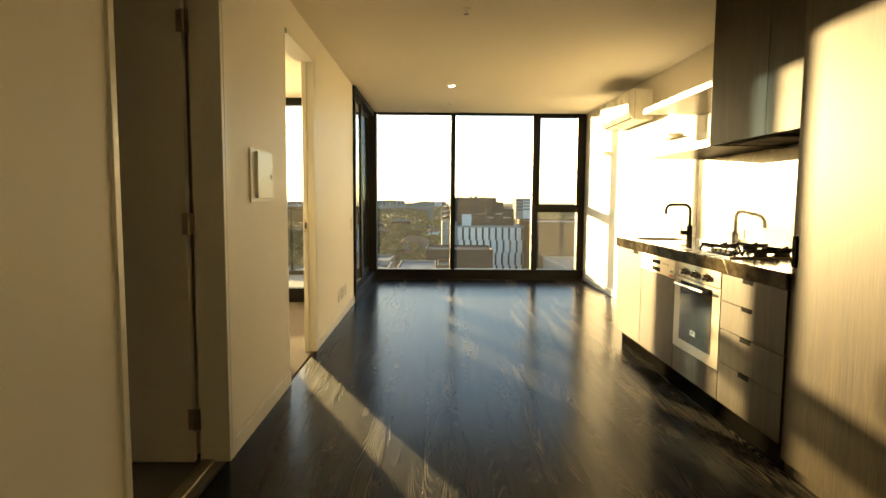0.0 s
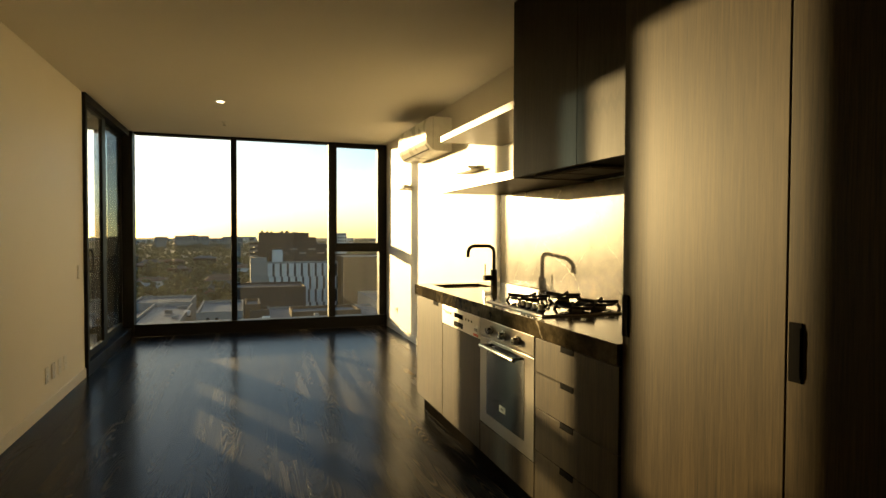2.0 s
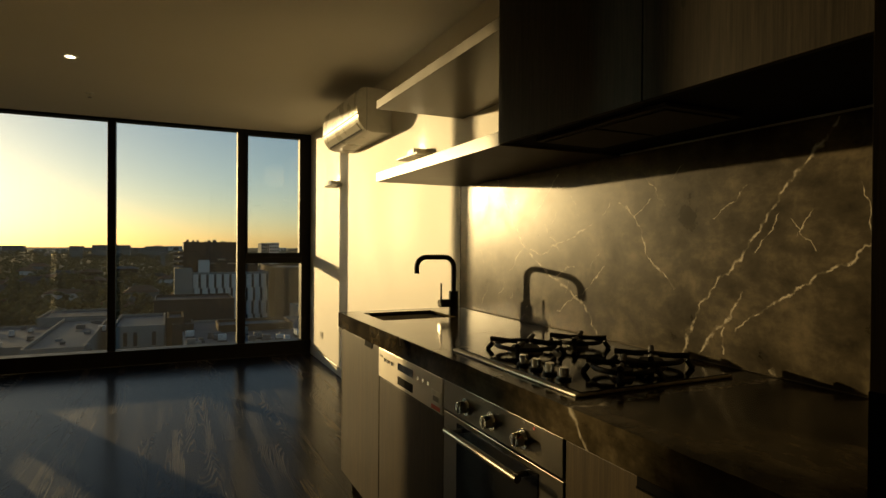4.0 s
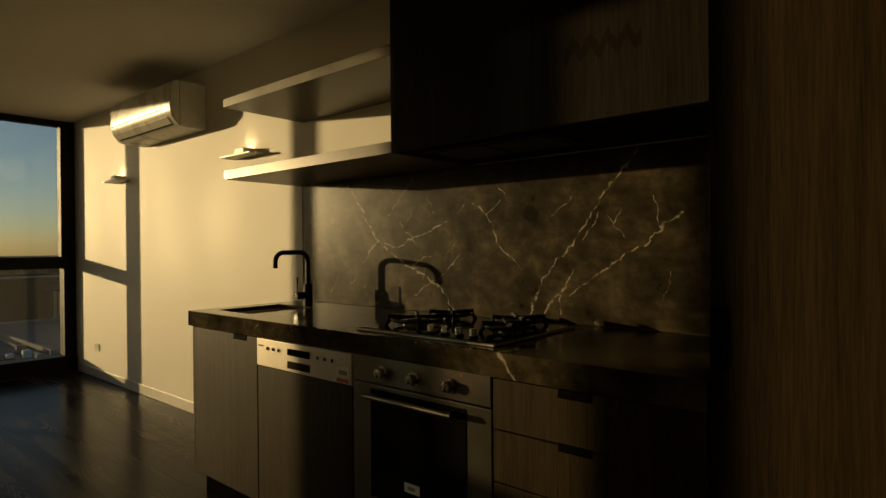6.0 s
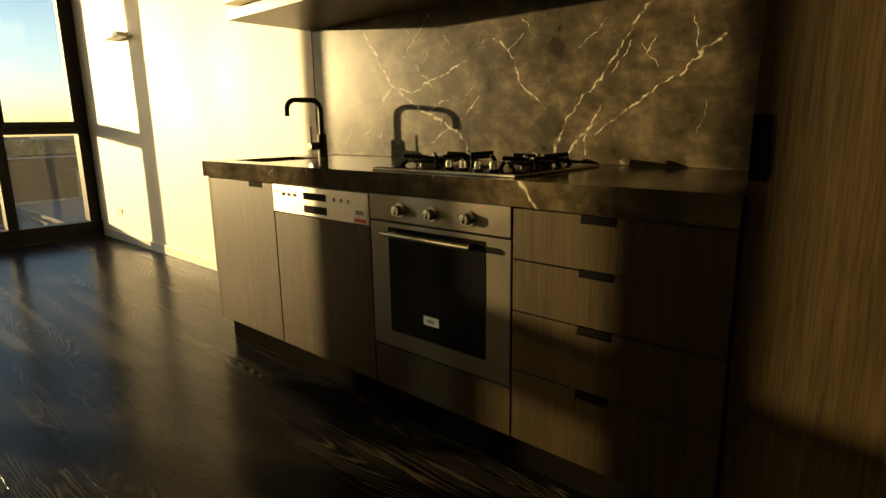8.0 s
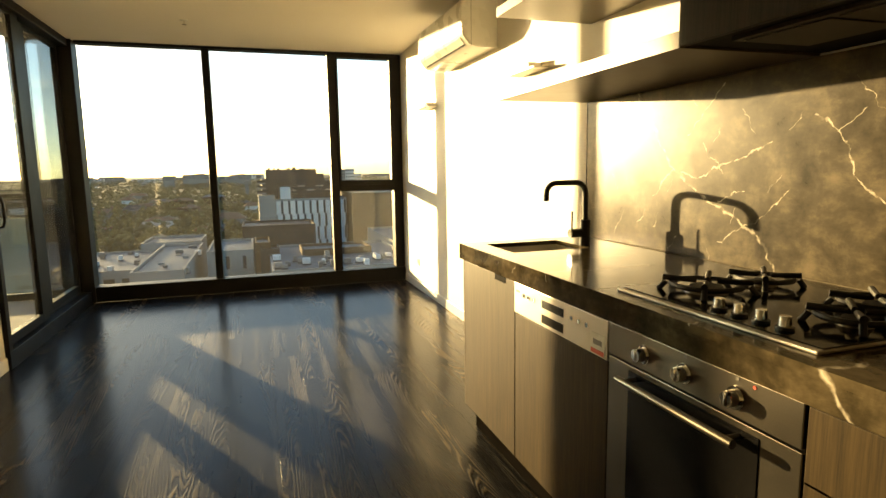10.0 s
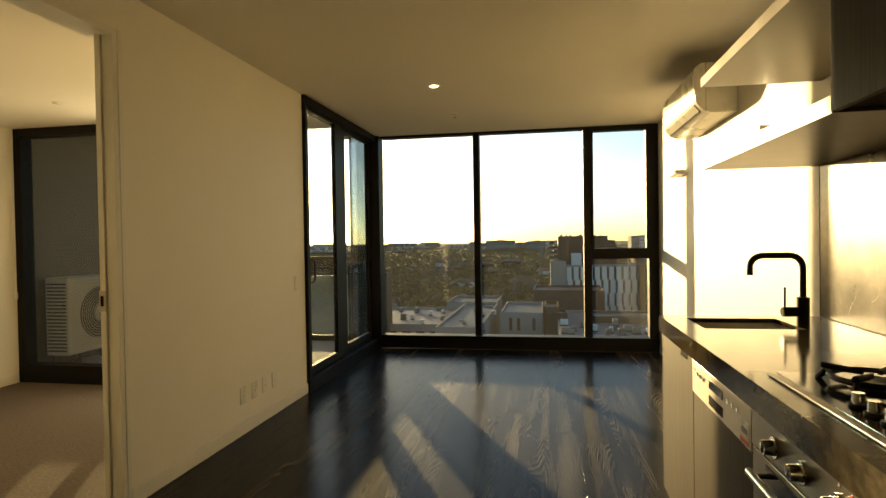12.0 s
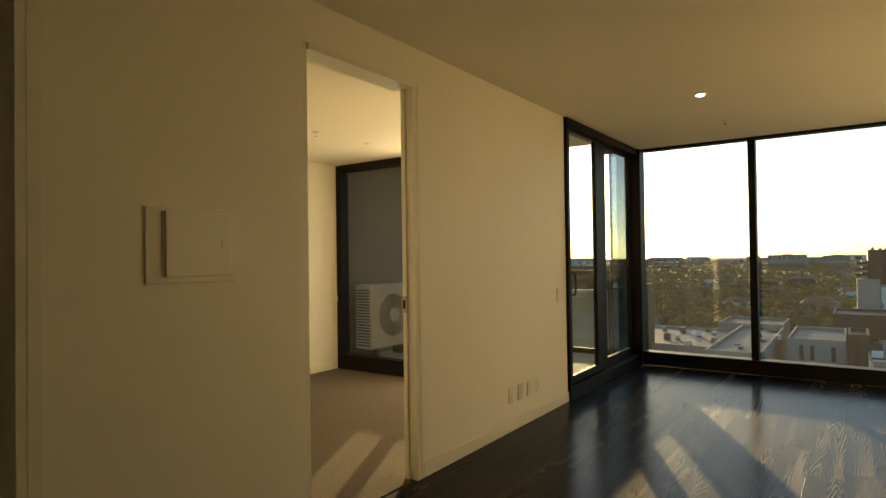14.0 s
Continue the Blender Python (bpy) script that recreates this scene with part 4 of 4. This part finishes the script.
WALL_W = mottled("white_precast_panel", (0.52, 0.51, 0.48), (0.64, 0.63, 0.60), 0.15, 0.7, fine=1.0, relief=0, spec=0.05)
WALL_D = mottled("charcoal_cladding", (0.018, 0.018, 0.020), (0.034, 0.034, 0.036), 0.2, 0.6, fine=1.0, relief=0, spec=0.05)
WALL_B = mottled("brown_brick", (0.055, 0.036, 0.024), (0.095, 0.062, 0.042), 0.3, 0.8, fine=3.0, relief=0, spec=0.05)
WALL_T = mottled("tan_render", (0.40, 0.28, 0.16), (0.50, 0.36, 0.21), 0.2, 0.8, fine=1.0, relief=0, spec=0.05)
CITY_GLASS = mottled("dark_city_window", (0.008, 0.011, 0.014), (0.02, 0.025, 0.03), 0.3, 0.35, fine=1.0, relief=0, spec=0.1)

setting("ground", block(-4500, 4500, -800, 4200, GROUND_Z - 1, GROUND_Z), GRASS, "suburban ground stretching to the horizon", "ground")
setting("facade_below", block(-9, 9, -12, 8.55, GROUND_Z, -0.32), CONCRETE, "pale concrete apartment tower below the flat", "building")
rng = random.Random(11)


def building(name, x0, x1, y0, y1, top, wall, roof, label, floors=0, bays=0, parapet=0.6):
    """A block with a parapet and windows on the face towards the flat."""
    h = thing(name, ((x0 + x1) / 2, (y0 + y1) / 2, GROUND_Z), label, "building", kind="")
    part("wall", block(x0, x1, y0, y1, GROUND_Z, top), wall, h)
    part("roof", block(x0 + 0.4, x1 - 0.4, y0 + 0.4, y1 - 0.4, top, top + 0.15), roof, h)
    if parapet:
        b = bmesh.new()
        box(b, x0, x1, y0, y0 + 0.3, top, top + parapet)
        box(b, x0, x1, y1 - 0.3, y1, top, top + parapet)
        box(b, x0, x0 + 0.3, y0 + 0.3, y1 - 0.3, top, top + parapet)
        box(b, x1 - 0.3, x1, y0 + 0.3, y1 - 0.3, top, top + parapet)
        part("parapet", b, wall, h)
    for f in range(floors):
        z = top - 2.6 - f * 3.2
        if z < GROUND_Z + 1:
            break
        for k in range(bays):
            w = (x1 - x0) / bays
            xa = x0 + k * w + w * 0.2
            part("window", block(xa, xa + w * 0.6, y0 - 0.06, y0 + 0.02, z, z + 1.7), CITY_GLASS, h)
    return h


def house(x, y, w, d, e, ridge, wall, roof):
    """A gabled house."""
    h = thing("house", (x, y, GROUND_Z), "low suburban house with a pitched roof", "house", "suburban houses")
    part("wall", block(x - w / 2, x + w / 2, y - d / 2, y + d / 2, GROUND_Z, GROUND_Z + e), wall, h)
    b = bmesh.new()
    o = 0.5
    v = [b.verts.new(p) for p in ((x - w / 2 - o, y - d / 2 - o, GROUND_Z + e), (x + w / 2 + o, y - d / 2 - o, GROUND_Z + e), (x + w / 2 + o, y + d / 2 + o, GROUND_Z + e),
                                  (x - w / 2 - o, y + d / 2 + o, GROUND_Z + e), (x - w / 4, y, GROUND_Z + e + ridge), (x + w / 4, y, GROUND_Z + e + ridge))]
    for f in ((0, 1, 5, 4), (1, 2, 5), (2, 3, 4, 5), (3, 0, 4), (3, 2, 1, 0)):
        b.faces.new([v[i] for i in f])
    part("roof", b, roof, h)
    return h


# the white-fronted block with tall slot windows
Y1 = 165.0
bl = thing("apartment_building", (14, Y1 + 12, GROUND_Z), "white precast apartment block with tall slot windows and dark top storeys", "building")
part("wall", block(6.8, 26.0, Y1, Y1 + 24, GROUND_Z, -6.4), WALL_P, bl)
part("side_wall", block(2.6, 6.8, Y1 - 1, Y1 + 24, GROUND_Z, -5.2), WALL_P, bl)
part("dark_storey", block(3.6, 20.6, Y1 + 3, Y1 + 22, -6.4, -1.0), WALL_D, bl, "charcoal top storeys")
part("dark_storey", block(4.8, 18.4, Y1 + 4, Y1 + 20, -1.0, 1.6), WALL_D, bl, "charcoal plant storey")
part("terrace_storey", block(20.6, 23.4, Y1 + 3, Y1 + 20, -6.4, -1.6), WALL_D, bl, "stepped charcoal terrace storey")
part("terrace_storey", block(18.4, 20.4, Y1 + 4, Y1 + 18, -1.0, 0.3), WALL_D, bl, "stepped charcoal terrace storey")
part("core", block(8.3, 11.0, Y1 + 1.0, Y1 + 3, -6.4, -3.2), WALL_W, bl, "white rendered lift core")
for k in range(4):
    part("balcony_slab", block(2.2, 4.6, Y1 - 0.5, Y1 + 3, -4.9 + 1.35 * k, -4.55 + 1.35 * k), WALL_P, bl)
    part("balcony_screen", block(2.4, 3.6, Y1 - 0.3, Y1 + 2, -4.55 + 1.35 * k, -3.9 + 1.35 * k), WALL_D, bl)
for k in range(6):
    part("cornice", block(10.5 + k * 2.5, 12.6 + k * 2.5, Y1 + 2.5, Y1 + 3, -4.3 + 1.1 * (k % 2), -3.95 + 1.1 * (k % 2)), WALL_P, bl)
for r in range(4):
    zt = -6.9 - r * 3.6
    for k in range(10):
        xa = 7.0 + k * 1.88
        if r % 2:
            xa += 0.35
        part("panel", block(xa, xa + 1.25, Y1 - 0.4, Y1, zt - 3.55, zt), WALL_W, bl)
        part("window", block(xa + 1.26, xa + 1.80, Y1 - 0.1, Y1 + 0.05, zt - 3.5, zt - 0.1), CITY_GLASS, bl)
for r in range(2):
    for k in range(6):
        part("window", block(4.2 + k * 2.7, 6.2 + k * 2.7, Y1 + 2.9, Y1 + 3.05, -4.3 + 2.0 * r, -3.0 + 2.0 * r), CITY_GLASS, bl)
for k in range(9):
    x = 5.5 + 1.4 * k + rng.uniform(-0.5, 0.5)
    part("roof_plant", block(x, x + rng.uniform(0.2, 0.9), Y1 + 5, Y1 + 7, 1.6, 1.6 + rng.uniform(0.15, 0.6)), ROOF_B, bl)

building("brick_building", 26.6, 60, Y1 - 6, Y1 + 20, -5.6, WALL_B, ROOF_B, "brown brick apartment block beyond the flat roofs", 0, 0)
banded = building("banded_building", 41.5, 54, 147, 157, -7.4, WALL_B, ROOF_B, "brown block with pale vertical fins", 0, 0, 0)
# tan on the western fins is evening sunlight put into their colour
for k in range(14):
    part("fin", block(41.6 + k * 0.88, 42.1 + k * 0.88, 146.4, 147, -14.6, -7.6), WALL_T if k < 7 else WALL_P, banded)
part("roof_plant", block(45.5, 48.5, 149, 153, -7.4, -6.1), WALL_W, banded)
part("roof_mast", block(49.3, 49.5, 149, 149.2, -7.4, -4.9), WALL_W, banded)
building("flat_roof_building", 3.5, 26, 88, 118, -13.6, WALL_P, ROOF_A, "low flat-roofed commercial building with pale roof sheets", 2, 12)
building("flat_roof_building", -15.8, -8.6, 92, 126, -13.2, WALL_P, ROOF_A, "long pale flat-roofed building", 2, 3)
low = building("white_low_block", -6.6, 0.9, 106, 124, -12.6, WALL_P, ROOF_A, "pale rendered low block with tall dark slot windows", 0, 0)
for xa in (-5.0, -3.6, -0.9):
    part("window", block(xa, xa + 0.55, 105.93, 106.02, -15.2, -13.0), CITY_GLASS, low)
building("stair_block", 1.2, 3.8, 106.5, 116, -11.6, WALL_B, ROOF_B, "brown brick stair block", 0, 0)
building("flat_roof_building", -44, -17, 120, 150, -17.0, WALL_P, ROOF_A, "low grey warehouse with a pale roof", 2, 9)
building("flat_roof_building", 27, 70, 96, 140, -13.2, WALL_P, ROOF_A, "low flat-roofed commercial building with pale roof sheets", 2, 9)
building("plant_room", 2.0, 5.2, 104, 110, -12.4, WALL_D, ROOF_B, "dark rooftop plant room", 0, 0)
building("plant_room", 9, 21, 104, 112, -12.9, WALL_B, ROOF_A, "long rooftop plant enclosure", 0, 0)
building("low_block", -1.4, 14.4, 136, 150, -11.3, WALL_D, ROOF_B, "dark-roofed low apartment block", 2, 9)
building("low_block", -24, -11, 150, 166, -15.5, WALL_P, ROOF_B, "low rendered apartment block", 3, 6)
building("tan_building", -25.5, -20.0, 62, 72, -3.1, WALL_T, ROOF_B, "tan rendered building beyond the balcony", 0, 0)
dark = building("dark_building", -40, -31, 110, 122, -5.2, WALL_D, ROOF_B, "dark clad building with pale roof flues", 0, 0)
for k in range(5):
    part("flue", rod(bmesh.new(), (-38.6 + 1.7 * k, 111, -5.2), (-38.6 + 1.7 * k, 111, -3.6 + 0.2 * (k % 2)), 0.55, 0.4, n=10), WALL_W, dark, "pale roof flue")
crane = thing("tower_crane", (-84, 200, GROUND_Z), "distant tower crane with a long lattice jib", "crane")
part("mast", block(-84.7, -83.3, 199.4, 200.6, GROUND_Z, 1.5), WALL_D, crane)
part("chord", block(-84, -46.9, 199.85, 200.15, -3.35, -3.05), WALL_D, crane)
part("chord", block(-84, -48.6, 199.85, 200.15, -1.0, -0.72), WALL_D, crane)
for k in range(14):
    xa = -83.5 + k * 2.6
    part("brace", rod(bmesh.new(), (xa, 200, -3.2), (xa + 1.3, 200, -0.85), 0.09, n=6), WALL_D, crane)
# the blocks that stand out on the skyline; pale colours stand in for haze
for x0, x1, y0, top in ((-173, -152, 1300, -6.0), (-137, -72, 1310, -4.0), (-112, -96, 1312, -2.4), (-45, -4, 1300, -6.0), (-30, -14, 1302, -4.5), (-8.2, -4.0, 700, -9.5)):
    building("skyline_block", x0, x1, y0, y0 + 30, top, WALL_P, ROOF_A, "pale apartment block on the skyline, haze put into its colour", 3, 8, 0)
building("skyline_tower", 83, 90.5, 600, 625, 1.6, WALL_P, ROOF_A, "pale twin tower on the skyline", 4, 4, 0)
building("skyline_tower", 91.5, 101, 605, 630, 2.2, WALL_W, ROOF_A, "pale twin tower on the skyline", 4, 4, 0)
# rooftop services
def rooftop_unit(x, y, z):
    u = thing("rooftop_unit", (x, y, z), "small pale rooftop ventilation unit", "roof unit", "rooftop units")
    w = rng.uniform(0.5, 1.3)
    part("casing", block(x - w / 2, x + w / 2, y - 0.5, y + 0.5, z + 0.2, z + rng.uniform(0.7, 1.3), 0.05, 1), rng.choice((WALL_W, ROOF_A, WALL_P)), u)
    part("plinth", block(x - w / 2 - 0.1, x + w / 2 + 0.1, y - 0.6, y + 0.6, z, z + 0.2), ROOF_B, u)

for k in range(26):
    rooftop_unit(rng.uniform(4.5, 25), rng.uniform(90, 102), -13.45)
for k in range(10):
    rooftop_unit(rng.uniform(-13.5, -8.5), rng.uniform(94, 124), -13.65)
for k in range(12):
    rooftop_unit(rng.uniform(-42, -19), rng.uniform(122, 148), -16.85)

for k in range(90):
    y = rng.uniform(165, 620)
    x = rng.uniform(-0.62, 0.42) * y
    if -30 < x < 62 and y < 220:
        x -= 110
    house(x, y, rng.uniform(8, 18), rng.uniform(8, 14), rng.uniform(4.5, 11), rng.uniform(1.5, 3), rng.choice((WALL_P, WALL_W, WALL_B)), rng.choice((ROOF_A, ROOF_B, ROOF_C)))

# far blocks get only the paler walls and roof, in place of haze
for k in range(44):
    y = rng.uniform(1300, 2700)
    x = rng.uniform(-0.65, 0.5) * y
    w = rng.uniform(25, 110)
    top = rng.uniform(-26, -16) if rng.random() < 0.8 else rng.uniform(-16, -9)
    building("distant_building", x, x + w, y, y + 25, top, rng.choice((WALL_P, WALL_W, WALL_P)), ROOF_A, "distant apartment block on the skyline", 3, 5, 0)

# tree canopy between the houses
tm = bmesh.new()
bmesh.ops.create_icosphere(tm, subdivisions=1, radius=1.0)
base_v = [v.co.copy() for v in tm.verts]
base_f = [[v.index for v in f.verts] for f in tm.faces]
tm.free()
vs, fs = [], []
for k in range(13000):
    y = 150 + 1900 * rng.random() ** 1.7
    x = rng.uniform(-0.72, 0.52) * y
    if -40 < x < 56 and y < 200:
        continue
    h = rng.uniform(5, 13)
    for c in range(5):
        cx, cy, cz = x + rng.gauss(0, 1.8), y + rng.gauss(0, 1.8), GROUND_Z + h * rng.uniform(0.5, 0.95)
        r = rng.uniform(0.6, 1.5)
        o = len(vs)
        for v in base_v:
            j = rng.uniform(0.65, 1.25)
            vs.append((cx + v.x * r * j, cy + v.y * r * j, cz + v.z * r * 0.8 * j))
        fs.extend([[i + o for i in f] for f in base_f])
me = bpy.data.meshes.new("tree_canopy")
me.from_pydata(vs, [], fs)
me.materials.append(FOLIAGE)
tagged(new("tree_canopy", me), "dense dark green suburban tree canopy", "trees", kind="stuff")
